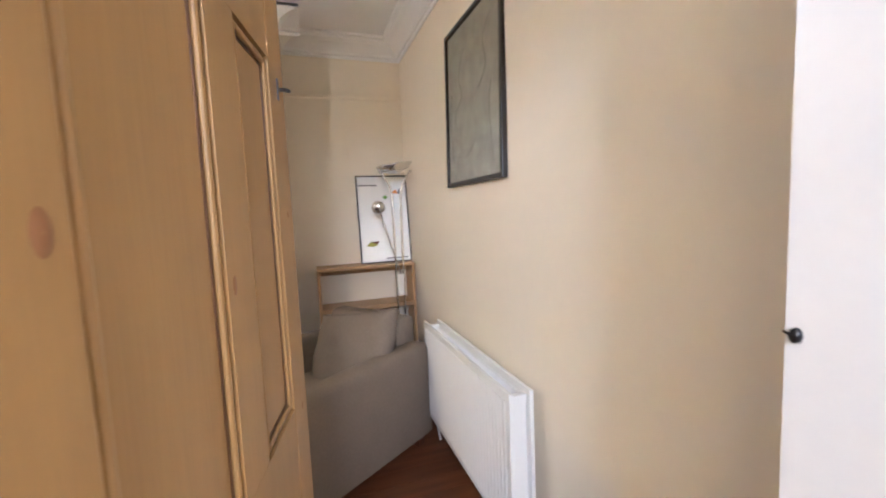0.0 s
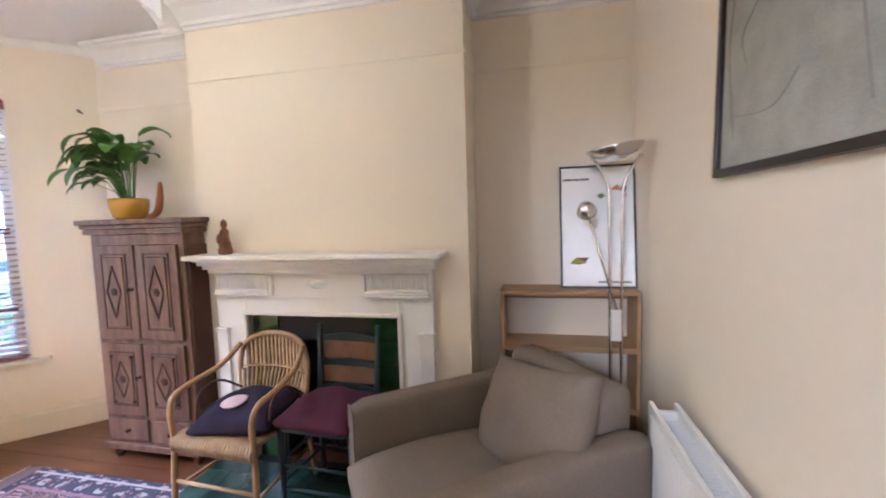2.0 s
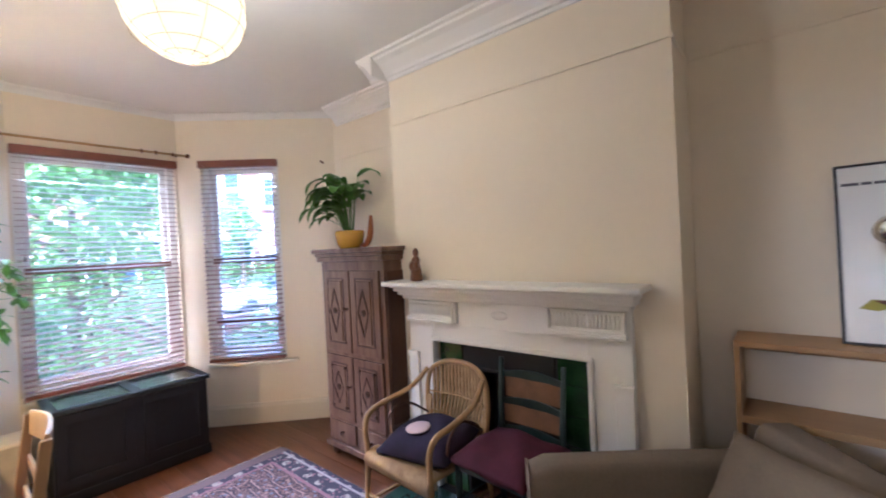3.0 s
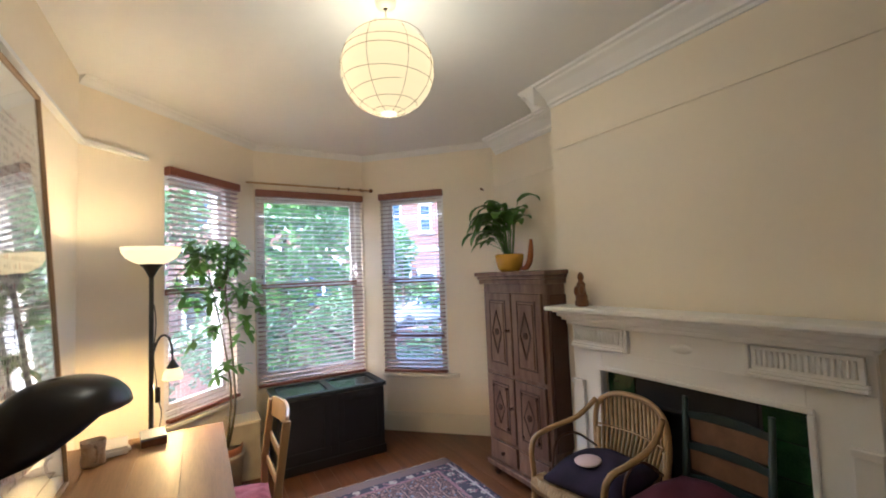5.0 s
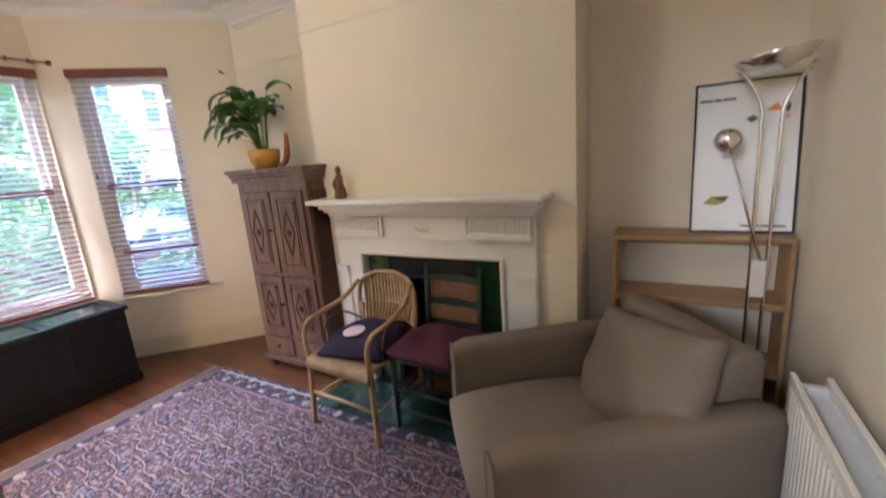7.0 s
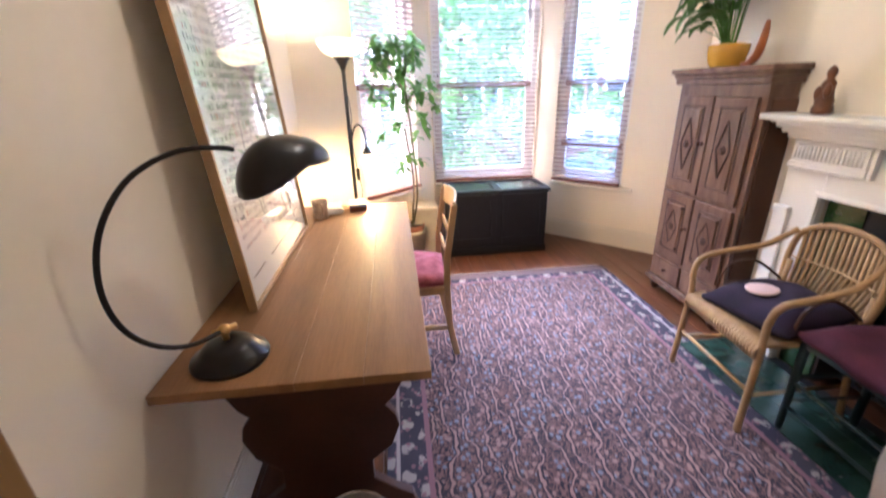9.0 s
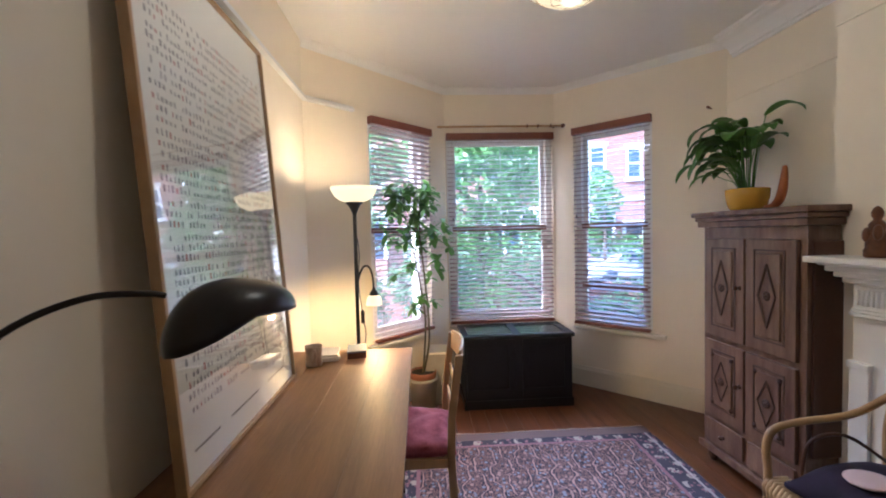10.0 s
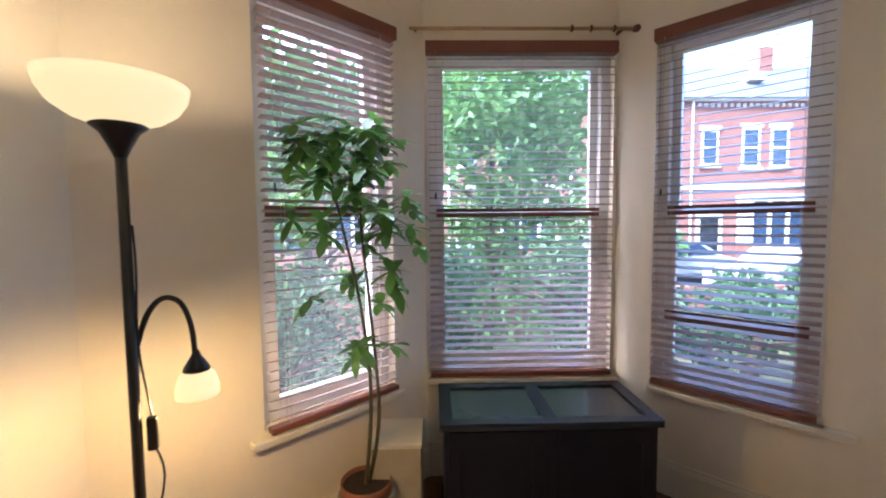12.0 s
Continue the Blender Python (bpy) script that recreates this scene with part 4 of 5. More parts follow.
# ---- armchair ----
arm = thing("armchair", pose(-0.255, 3.05, 0, 0, 0, -54.5), "taupe fabric armchair with a loose back cushion beside the radiator", "armchair")
part("base", boxes((-0.312, 0.312, 0.03, 0.93, 0.07, 0.27)), M_sofa, arm, bevel=0.02)
for s in (-1, 1):
    sec = []
    for k in range(15):
        f = k / 14
        yy = 0.0 + 0.965 * f
        zt = 0.636 + 0.012 * math.sin(f * 2.2) - (0.022 if k in (0, 14) else 0)
        e = 0.010 if k in (0, 14) else 0.0
        prof = [(s * (x + (e if x < 0.37 else -e)), yy, z) for x, z in ((0.318, 0.07), (0.316, 0.40), (0.316, zt - 0.045), (0.322, zt - 0.018), (0.338, zt - 0.003), (0.375, zt), (0.415, zt - 0.004), (0.434, zt - 0.02), (0.440, zt - 0.05), (0.438, 0.40), (0.434, 0.07))]
        sec.append(prof)
    bm = bmesh.new()
    loft(bm, sec)
    a = part("arm", bm, M_sofa, arm, bevel=0.012, smooth=True)
    bm = bmesh.new()
    tube(bm, [(s * 0.320, 0.002, 0.09), (s * 0.319, 0.002, 0.56), (s * 0.326, 0.002, 0.598), (s * 0.345, 0.002, 0.614), (s * 0.378, 0.001, 0.617), (s * 0.412, 0.002, 0.613), (s * 0.430, 0.002, 0.595), (s * 0.436, 0.002, 0.56), (s * 0.432, 0.002, 0.09)], 0.0045, 6)
    part("piping", bm, M_sofa, a, smooth=True)
    for yy in (0.08, 0.88):
        part("foot", boxes(tuple(sorted((s * 0.345, s * 0.40))) + (yy - 0.025, yy + 0.025, 0, 0.072)), M_dark, arm, "dark square wooden foot")
bm = bmesh.new()
loft(bm, [[(-0.314, 0.745 + k0, z1), (-0.314, 0.945 + k1, z1), (0.314, 0.945 + k1, z1), (0.314, 0.745 + k0, z1)] for z1, k0, k1 in ((0.08, 0, 0), (0.3, 0.01, 0), (0.5, 0.03, 0.01), (0.68, 0.055, 0.02), (0.76, 0.075, 0.02), (0.79, 0.10, 0.0))])
part("backrest", bm, M_sofa, arm, bevel=0.03, smooth=True)
bm = bmesh.new()
cushion(bm, 0.615, 0.80, 0.13, pose(0, 0.365, 0.35), n=16, pinch=-0.02, pw=10, edge=0.03)
part("seat_cushion", bm, M_sofa, arm, smooth=True)
bm = bmesh.new()
cushion(bm, 0.66, 0.45, 0.13, pose(0.075, 0.665, 0.615, 66, -10, 0), n=18, pinch=0.05, pw=4, edge=0.022, slump=0.011)
part("back_cushion", bm, M_sofa, arm, smooth=True)

# ---- wicker chair ----
wk = thing("wicker_armchair", pose(-1.13, 3.50, 0.012, 0, 0, -4), "bent cane armchair with woven wicker seat and back", "chair")
for x in (-0.235, 0.235):
    bm = bmesh.new()
    tube(bm, curve([(x * 1.06, -0.235, 0), (x, -0.22, 0.4), (x * 1.02, -0.225, 0.54), (x * 1.05, -0.19, 0.61), (x * 1.08, -0.08, 0.635), (x * 1.0, 0.10, 0.67), (x * 0.88, 0.22, 0.755)], 30), 0.0145, 8)
    part("arm_and_leg", bm, M_cane, wk, smooth=True)
    bm = bmesh.new()
    tube(bm, [(x * 0.95, 0.25, 0.0), (x * 0.86, 0.21, 0.42), (x * 0.86, 0.225, 0.60)], 0.013, 8)
    part("leg", bm, M_cane, wk, smooth=True)
    bm = bmesh.new()
    tube(bm, curve([(x * 0.86, 0.20, 0.50), (x * 0.9, 0.05, 0.60), (x * 0.95, -0.07, 0.57), (x * 0.95, -0.10, 0.44)], 12), 0.007, 6)
    part("brace", bm, M_dark, wk, "thin dark bent brace", smooth=True)
bm = bmesh.new()
tube(bm, curve([(-0.205, 0.21, 0.42), (-0.225, 0.225, 0.60), (-0.205, 0.24, 0.735), (-0.12, 0.265, 0.795), (0, 0.275, 0.81), (0.12, 0.265, 0.795), (0.205, 0.24, 0.735), (0.225, 0.225, 0.60), (0.205, 0.21, 0.42)], 40), 0.014, 8)
part("back_hoop", bm, M_cane, wk, smooth=True)
for i in range(16):
    x = -0.19 + 0.38 * i / 15
    zt = 0.80 - 0.9 * abs(x / 1.0) ** 2 * 1.6
    yb = 0.245 + 0.03 * (1 - (x / 0.2) ** 2)
    bm = bmesh.new()
    tube(bm, [(x * 0.85, 0.205, 0.43), (x, yb, 0.60), (x, yb + 0.005, zt)], 0.0085, 6)
    part("back_stake", bm, M_wicker, wk, smooth=True)
for z in (0.50, 0.62):
    bm = bmesh.new()
    tube(bm, curve([(-0.20, 0.222, z), (0, 0.262, z), (0.20, 0.222, z)], 10), 0.006, 6)
    part("back_weaver", bm, M_wicker, wk, smooth=True)
sec = []
bm = boxes((-0.225, 0.225, -0.215, 0.205, 0.395, 0.42))
part("seat", bm, M_wicker, wk, bevel=0.01)
for i in range(26):
    x = -0.228 + 0.456 * i / 25
    bm = bmesh.new()
    tube(bm, [(x, -0.235, 0.36), (x, -0.24, 0.40), (x, -0.225, 0.424), (x, -0.15, 0.425)], 0.0088, 6)
    part("seat_cord", bm, M_wicker, wk, smooth=True)
for a, b in (((-0.24, -0.225, 0.2), (0.24, -0.225, 0.2)), ((-0.23, -0.22, 0.17), (-0.20, 0.23, 0.17)), ((0.23, -0.22, 0.17), (0.20, 0.23, 0.17))):
    bm = bmesh.new()
    tube(bm, [a, b], 0.009, 6)
    part("stretcher", bm, M_cane, wk, smooth=True)
pc = thing("purple_cushion", pose(-1.12, 3.51, 0.482, 3, -2, 8), "dark purple velvet cushion lying on the wicker armchair", "cushion")
bm = bmesh.new()
cushion(bm, 0.41, 0.40, 0.12, pose(0, 0, 0), pinch=0.02)
part("cover", bm, M_purple, pc, smooth=True)
disc = thing("round_badge", pose(-1.16, 3.46, 0.546, 5, -2, 0), "pale pink round disc lying on the purple cushion", "disc")
bm = bmesh.new()
lathe(bm, [(0.001, 0), (0.062, 0), (0.066, 0.006), (0.058, 0.010), (0.001, 0.009)], seg=28)
part("plate", bm, mat("pale_pink", (0.62, 0.45, 0.42), 0.6), disc, smooth=True)

# ---- green ladder-back chair ----
gc = thing("ladder_back_chair", pose(-0.69, 3.60, 0.012, 0, 0, -3), "dark green painted ladder-back chair before the fireplace", "chair")
for x in (-0.175, 0.175):
    bm = bmesh.new()
    tube(bm, [(x, 0.16, 0), (x, 0.165, 0.45), (x * 1.03, 0.21, 0.86)], [0.016, 0.017, 0.013], 8)
    part("back_post", bm, M_green, gc, smooth=True)
    bm = bmesh.new()
    tube(bm, [(x * 1.1, -0.17, 0), (x * 1.1, -0.17, 0.43)], [0.013, 0.017], 8)
    part("front_leg", bm, M_green, gc, smooth=True)
for z in (0.50, 0.64, 0.78):
    sec = []
    for k in range(9):
        f = k / 8
        x = -0.17 + 0.34 * f
        yy = 0.165 + (z - 0.45) * 0.11 + 0.02 * math.sin(math.pi * f)
        up = 0.012 + 0.016 * math.sin(math.pi * f)
        sec.append([(x, yy - 0.005, z - 0.016), (x, yy + 0.005, z - 0.016), (x, yy + 0.005, z + up), (x, yy - 0.005, z + up)])
    bm = bmesh.new()
    loft(bm, sec)
    part("slat", bm, M_green, gc)
part("back_panel", boxes((-0.16, 0.16, 0.190, 0.195, 0.53, 0.625), (-0.16, 0.16, 0.205, 0.210, 0.66, 0.765)), M_rush, gc, "tan fabric strips behind the slats")
part("seat", boxes((-0.19, 0.19, -0.18, 0.17, 0.41, 0.435)), M_green, gc, bevel=0.008)
for z in (0.12, 0.24):
    for a, b in (((-0.19, -0.17, z), (0.19, -0.17, z)), ((-0.19, -0.17, z + 0.03), (-0.175, 0.16, z + 0.03)), ((0.19, -0.17, z + 0.03), (0.175, 0.16, z + 0.03))):
        bm = bmesh.new()
        tube(bm, [a, b], 0.008, 6)
        part("rung", bm, M_green, gc, smooth=True)
rc = thing("burgundy_cushion", pose(-0.69, 3.575, 0.488, 2, 0, -5), "burgundy fabric cushion on the green ladder-back chair", "cushion")
bm = bmesh.new()
cushion(bm, 0.42, 0.40, 0.09, pose(0, 0, 0))
part("cover", bm, M_red, rc, smooth=True)

# ---- bookcase, poster, lamp ----
bc = thing("bookcase", pose(0.527, 4.078, 0), "low open birch bookcase standing in the alcove behind the armchair", "bookcase")
for x in (-0.362, 0.342):
    part("side", boxes((x, x + 0.02, -0.118, 0.118, 0, 1.018)), M_shelf, bc, bevel=0.002)
part("top", boxes((-0.362, 0.362, -0.118, 0.118, 1.0185, 1.04)), M_shelf, bc, bevel=0.002)
for z in (0.72, 0.39, 0.06):
    part("shelf", boxes((-0.3418, 0.3418, -0.115, 0.118, z - 0.012, z + 0.018)), M_shelf, bc, bevel=0.002)
part("rear_rail", boxes((-0.3418, 0.3418, 0.105, 0.118, 0.96, 1.018)), M_shelf, bc)
po = thing("framed_poster", pose(0.498, 4.075, 1.041, -7), "thin black-framed white lamp-and-toucan poster standing on the bookcase", "poster")
PW, PH = 0.40, 0.685
part("frame", boxes((0, 0.009, 0, 0.018, 0, PH), (PW - 0.009, PW, 0, 0.018, 0, PH), (0.009, PW - 0.009, 0, 0.018, 0, 0.009), (0.009, PW - 0.009, 0, 0.018, PH - 0.009, PH)), M_frame, po, bevel=0.001)
part("print", boxes((0.009, PW - 0.009, 0.008, 0.012, 0.009, PH - 0.009)), M_paper, po)


def blob(name, pts, material):
    bm = bmesh.new()
    prism(bm, pts, 0.001, Matrix(((1, 0, 0, 0), (0, 0, -1, 0.0079), (0, 1, 0, 0), (0, 0, 0, 1))))
    part(name, bm, material, po)


blob("printed_bill", [(0.27, 0.545), (0.31, 0.575), (0.325, 0.55), (0.32, 0.54)], M_orange)
blob("printed_bird", [(0.322, 0.54), (0.34, 0.585), (0.358, 0.56), (0.352, 0.53)], M_ink)
blob("printed_tail", [(0.33, 0.525), (0.355, 0.525), (0.36, 0.505), (0.34, 0.50)], mat("pale_rose", (0.6, 0.42, 0.38), 0.6))
blob("printed_leaf", [(0.20, 0.515), (0.225, 0.53), (0.245, 0.512), (0.22, 0.495)], M_leafd)
blob("printed_fish", [(0.05, 0.135), (0.085, 0.17), (0.125, 0.168), (0.14, 0.14), (0.10, 0.128)], M_olive)
blob("printed_fin", [(0.09, 0.165), (0.135, 0.17), (0.155, 0.168), (0.135, 0.145)], M_brown)
for i, (x, z, w, h) in enumerate(((0.02, 0.603, 0.05, 0.011), (0.075, 0.603, 0.03, 0.011), (0.11, 0.603, 0.05, 0.011), (0.20, 0.028, 0.07, 0.009), (0.275, 0.028, 0.035, 0.009), (0.315, 0.028, 0.055, 0.009))):
    blob("printed_line", [(x, z), (x + w, z), (x + w, z + h), (x, z + h)], M_ink)
g = part("glass", boxes((0.0092, PW - 0.0092, 0.003, 0.0045, 0.0092, PH - 0.0092)), M_glass, po)
g.visible_shadow = False

tl = thing("chrome_torchiere", pose(0.735, 3.80, 0), "tall twin-stemmed chrome torchiere lamp, unlit, with a reading arm", "floor lamp")
bm = bmesh.new()
lathe(bm, [(0.001, 0), (0.13, 0), (0.13, 0.02), (0.11, 0.03), (0.001, 0.03)], seg=28)
part("base", bm, M_chrome, tl, smooth=True)
for s in (-1, 1):
    bm = bmesh.new()
    tube(bm, curve([(s * 0.025, 0, 0.03), (s * 0.026, 0, 0.8), (s * 0.03, 0, 1.45), (s * 0.035, 0, 1.58), (s * 0.075, 0, 1.67), (s * 0.108, 0, 1.715)], 30), 0.0075, 8)
    part("stem", bm, M_chrome, tl, smooth=True)
    bm = bmesh.new()
    bmesh.ops.create_uvsphere(bm, u_segments=10, v_segments=8, radius=0.011, matrix=Matrix.Translation((s * 0.11, 0, 1.717)))
    part("clamp", bm, M_chrome, tl, smooth=True)
bm = bmesh.new()
lathe(bm, [(0.001, 1.700), (0.04, 1.704), (0.09, 1.722), (0.118, 1.745), (0.130, 1.762), (0.128, 1.764), (0.116, 1.749), (0.088, 1.726), (0.04, 1.708), (0.001, 1.704)], seg=32, m=pose(0, 0, 1.73, 0, -8) @ pose(0, 0, -1.73))
part("bowl", bm, M_chrome, tl, smooth=True)
part("dimmer_box", boxes((-0.026, 0.024, -0.02, 0.02, 0.83, 0.985)), M_wplastic, tl, "cream plastic dimmer box", bevel=0.006)
bm = bmesh.new()
tube(bm, [(0.0, -0.02, 0.99), (-0.13, -0.04, 1.44)], 0.0055, 8)
part("reading_arm", bm, M_chrome, tl, smooth=True)
bm = bmesh.new()
lathe(bm, [(0.001, 0.03), (0.022, 0.026), (0.040, 0.006), (0.048, -0.02), (0.044, -0.02), (0.001, -0.012)], seg=20, m=pose(-0.14, -0.05, 1.475, 62, -20))
part("reading_head", bm, M_chrome, tl, smooth=True)

# ---- desk ----
DX0, DX1, DY0, DY1 = -2.30, -0.555, SY + 0.004, 1.905
dk = thing("desk", pose((DX0 + DX1) / 2, (DY0 + DY1) / 2, 0), "long oak refectory table used as a desk along the wall", "desk")
L2, W2 = (DX1 - DX0) / 2, (DY1 - DY0) / 2
for i in range(4):
    y0 = -W2 + i * W2 / 2
    part("plank", boxes((-L2, L2, y0 + 0.0002, y0 + W2 / 2 - 0.0002, 0.722, 0.75)), M_oak, dk, bevel=0.0015)
part("apron", boxes((-L2 + 0.18, L2 - 0.18, -0.02, 0.02, 0.66, 0.7215)), M_dark, dk)
for s in (-1, 1):
    pts = [(-0.26, 0.72), (-0.28, 0.68), (-0.28, 0.60), (-0.24, 0.52), (-0.21, 0.49), (-0.24, 0.45), (-0.25, 0.40), (-0.22, 0.32), (-0.15, 0.26), (-0.15, 0.18), (-0.22, 0.12), (-0.28, 0.08), (-0.30, 0.0)]
    pts = pts + [(-x, z) for x, z in pts[::-1]]
    m = Matrix(((0, 0, 1, s * (L2 - 0.20) - 0.0175), (1, 0, 0, 0), (0, 1, 0, 0), (0, 0, 0, 1)))
    bm = bmesh.new()
    prism(bm, pts, 0.035, m)
    part("trestle", bm, M_dark, dk, "dark scalloped trestle end", bevel=0.004)
part("stretcher", boxes((-L2 + 0.22, L2 - 0.22, -0.03, 0.03, 0.20, 0.26)), M_dark, dk, bevel=0.004)

# framed chart leaning on the wall, standing on the desk
BW, BH = 0.92, 1.52
cm = pose(-1.865, SY + 0.13, 0.752, 3.9)
bd = thing("framed_chart", cm, "large oak-framed chart of tiny prints leaning on the desk", "framed chart")
part("frame", boxes((0, 0.014, 0, 0.03, 0, BH), (BW - 0.014, BW, 0, 0.03, 0, BH), (0.014, BW - 0.014, 0, 0.03, 0, 0.014), (0.014, BW - 0.014, 0, 0.03, BH - 0.014, BH)), M_shelf, bd, bevel=0.002)
part("sheet", boxes((0.014, BW - 0.014, 0.010, 0.014, 0.014, BH - 0.014)), M_paper, bd)
bm = bmesh.new()
bm2 = bmesh.new()
rg = random.Random(21)
row = 0
z = 0.19
while z < BH - 0.16:
    x = 0.07
    gap = 0.029 + 0.008 * (row % 3 == 0)
    while x < BW - 0.08:
        if rg.random() < 0.9:
            w_, h_ = rg.uniform(0.007, 0.0125), rg.uniform(0.011, 0.021)
            tgt = bm2 if rg.random() < 0.12 else bm
            vs = [tgt.verts.new((x + a, 0.0148, z + b)) for a, b in ((0, 0), (w_, 0), (w_, h_), (0, h_))]
            tgt.faces.new(vs)
        x += 0.0195 + (0.012 if rg.random() < 0.06 else 0)
    z += gap
    row += 1
part("printed_pictures", bm, mat("print_grey", (0.14, 0.13, 0.15), 0.6, colour2=(0.42, 0.40, 0.41), scale=30), bd, kind="stuff")
part("printed_pictures_red", bm2, mat("print_red", (0.40, 0.16, 0.16), 0.6), bd, kind="stuff")
bm = bmesh.new()
for k, (x0, x1) in enumerate(((0.12, 0.30), (0.40, 0.62), (0.70, 0.84))):
    x = x0
    while x < x1:
        w_ = rg.uniform(0.004, 0.012)
        vs = [bm.verts.new((x + a, 0.0148, 0.085 + b)) for a, b in ((0, 0), (w_, 0), (w_, 0.009), (0, 0.009))]
        bm.faces.new(vs)
        x += w_ + 0.003
part("caption_bars", bm, M_ink, bd, kind="stuff")
g = part("glass", boxes((0.0142, BW - 0.0142, 0.018, 0.021, 0.0142, BH - 0.0142)), mat("chart_glass", (1, 1, 1), 0.0), bd)
gb = g.data.materials[0].node_tree.nodes["Principled BSDF"]
gb.inputs["Transmission Weight"].default_value, gb.inputs["IOR"].default_value = 1.0, 1.5
g.visible_shadow = False

# desk lamp
dl = thing("desk_lamp", pose(-0.69, 1.36, 0.75), "black arched desk lamp with an oval shade and brass joint", "desk lamp")
bm = bmesh.new()
lathe(bm, [(0.001, 0), (0.100, 0), (0.102, 0.006), (0.099, 0.016), (0.078, 0.028), (0.066, 0.045), (0.050, 0.056), (0.020, 0.062), (0.001, 0.063)], seg=36)
part("base", bm, M_iron, dl, smooth=True)
bm = bmesh.new()
tube(bm, [(0.0, -0.0, 0.058), (0.0, 0.0, 0.105)], 0.009, 10)
bmesh.ops.create_uvsphere(bm, u_segments=12, v_segments=8, radius=0.017, matrix=Matrix.Translation((0, 0, 0.092)))
tube(bm, [(-0.02, 0.025, 0.092), (0.02, -0.022, 0.092)], 0.010, 10)
part("joint", bm, M_brass, dl, "brass joint", smooth=True)
ex, ey = 0.89, -0.456
arc = [(-0.01, 0.092), (0.09, 0.104), (0.172, 0.152), (0.226, 0.23), (0.24, 0.33), (0.215, 0.44), (0.15, 0.53), (0.06, 0.572), (-0.02, 0.570), (-0.05, 0.562)]
off = [0.0, 0.0, 0, 0, 0, 0.01, 0.03, 0.06, 0.09, 0.10]
bm = bmesh.new()
tube(bm, curve([(ex * a - ey * o * 0.6, ey * a + ex * o, z) for (a, z), o in zip(arc, off)], 54), 0.0062, 10)
part("arched_stem", bm, M_iron, dl, smooth=True)
hd = pose(-0.078, 0.187, 0.530, 0, 0, 152.5)
bm = bmesh.new()
ns, ng = 20, 10
rows = []
for i in range(ng + 1):
    f = i / ng
    rr = math.sin(f * math.pi / 2)
    row_ = []
    for j in range(ns):
        b = 2 * math.pi * j / ns
        x = 0.035 + 0.135 * rr * math.cos(b) + 0.045 * rr * max(0, math.cos(b))
        yv = 0.085 * rr * math.sin(b)
        zv = 0.075 * math.cos(f * math.pi / 2) - 0.055 * max(0, x) * f - 0.060 * max(0, -math.cos(b)) * f ** 2
        row_.append(bm.verts.new(hd @ Vector((x - 0.02, yv, zv - 0.02))))
    rows.append(row_)
for a, b in zip(rows, rows[1:]):
    for j in range(ns):
        bm.faces.new((a[j], a[(j + 1) % ns], b[(j + 1) % ns], b[j]))
part("shade", bm, M_iron, dl, "black enamel oval shade", smooth=True, thick=0.002)

# small things on the desk
mg = thing("pottery_mug", pose(-2.04, 1.40, 0.7505, 0, 0, 20), "squarish rough stoneware mug on the desk", "mug")
bm = bmesh.new()
prof = [(0.001, 0), (0.040, 0), (0.043, 0.01), (0.039, 0.05), (0.044, 0.10), (0.040, 0.10), (0.036, 0.05), (0.036, 0.012), (0.001, 0.010)]
lathe(bm, prof, seg=20)
for v in bm.verts:
    r = (v.co.x ** 2 + v.co.y ** 2) ** 0.5
    if r > 0.01:
        a = math.atan2(v.co.y, v.co.x)
        k = 1 / max(abs(math.cos(a)), abs(math.sin(a))) ** 0.6
        v.co.x, v.co.y = v.co.x * k, v.co.y * k
part("body", bm, M_mug, mg, smooth=True)
bm = bmesh.new()
tube(bm, curve([(0.04, -0.0, 0.085), (0.075, 0, 0.08), (0.08, 0, 0.04), (0.045, 0, 0.02)], 12), 0.006, 6)
part("handle", bm, M_mug, mg, smooth=True)
bk = thing("paper_stack", pose(-2.16, 1.44, 0.7505, 0, 0, 12), "small stack of white papers on the desk", "papers")
for i, (dx, dy, r) in enumerate(((0, 0, 0), (0.006, 0.004, 5), (-0.004, 0.006, -6))):
    ob = part("sheet_pad", boxes((-0.08, 0.08, -0.06, 0.06, 0.0, 0.011)), M_paper, bk)
    ob.matrix_basis = pose(dx, dy, i * 0.0115, 0, 0, r)
bx = thing("small_box", pose(-2.19, 1.60, 0.7505, 0, 0, 8), "small grey and brown box on the desk", "box")
part("body", boxes((-0.075, 0.075, -0.05, 0.05, 0, 0.032)), M_brown, bx, bevel=0.002)
part("lid", boxes((-0.077, 0.077, -0.052, 0.052, 0.0322, 0.042)), M_blue, bx, "grey-blue lid", bevel=0.002)

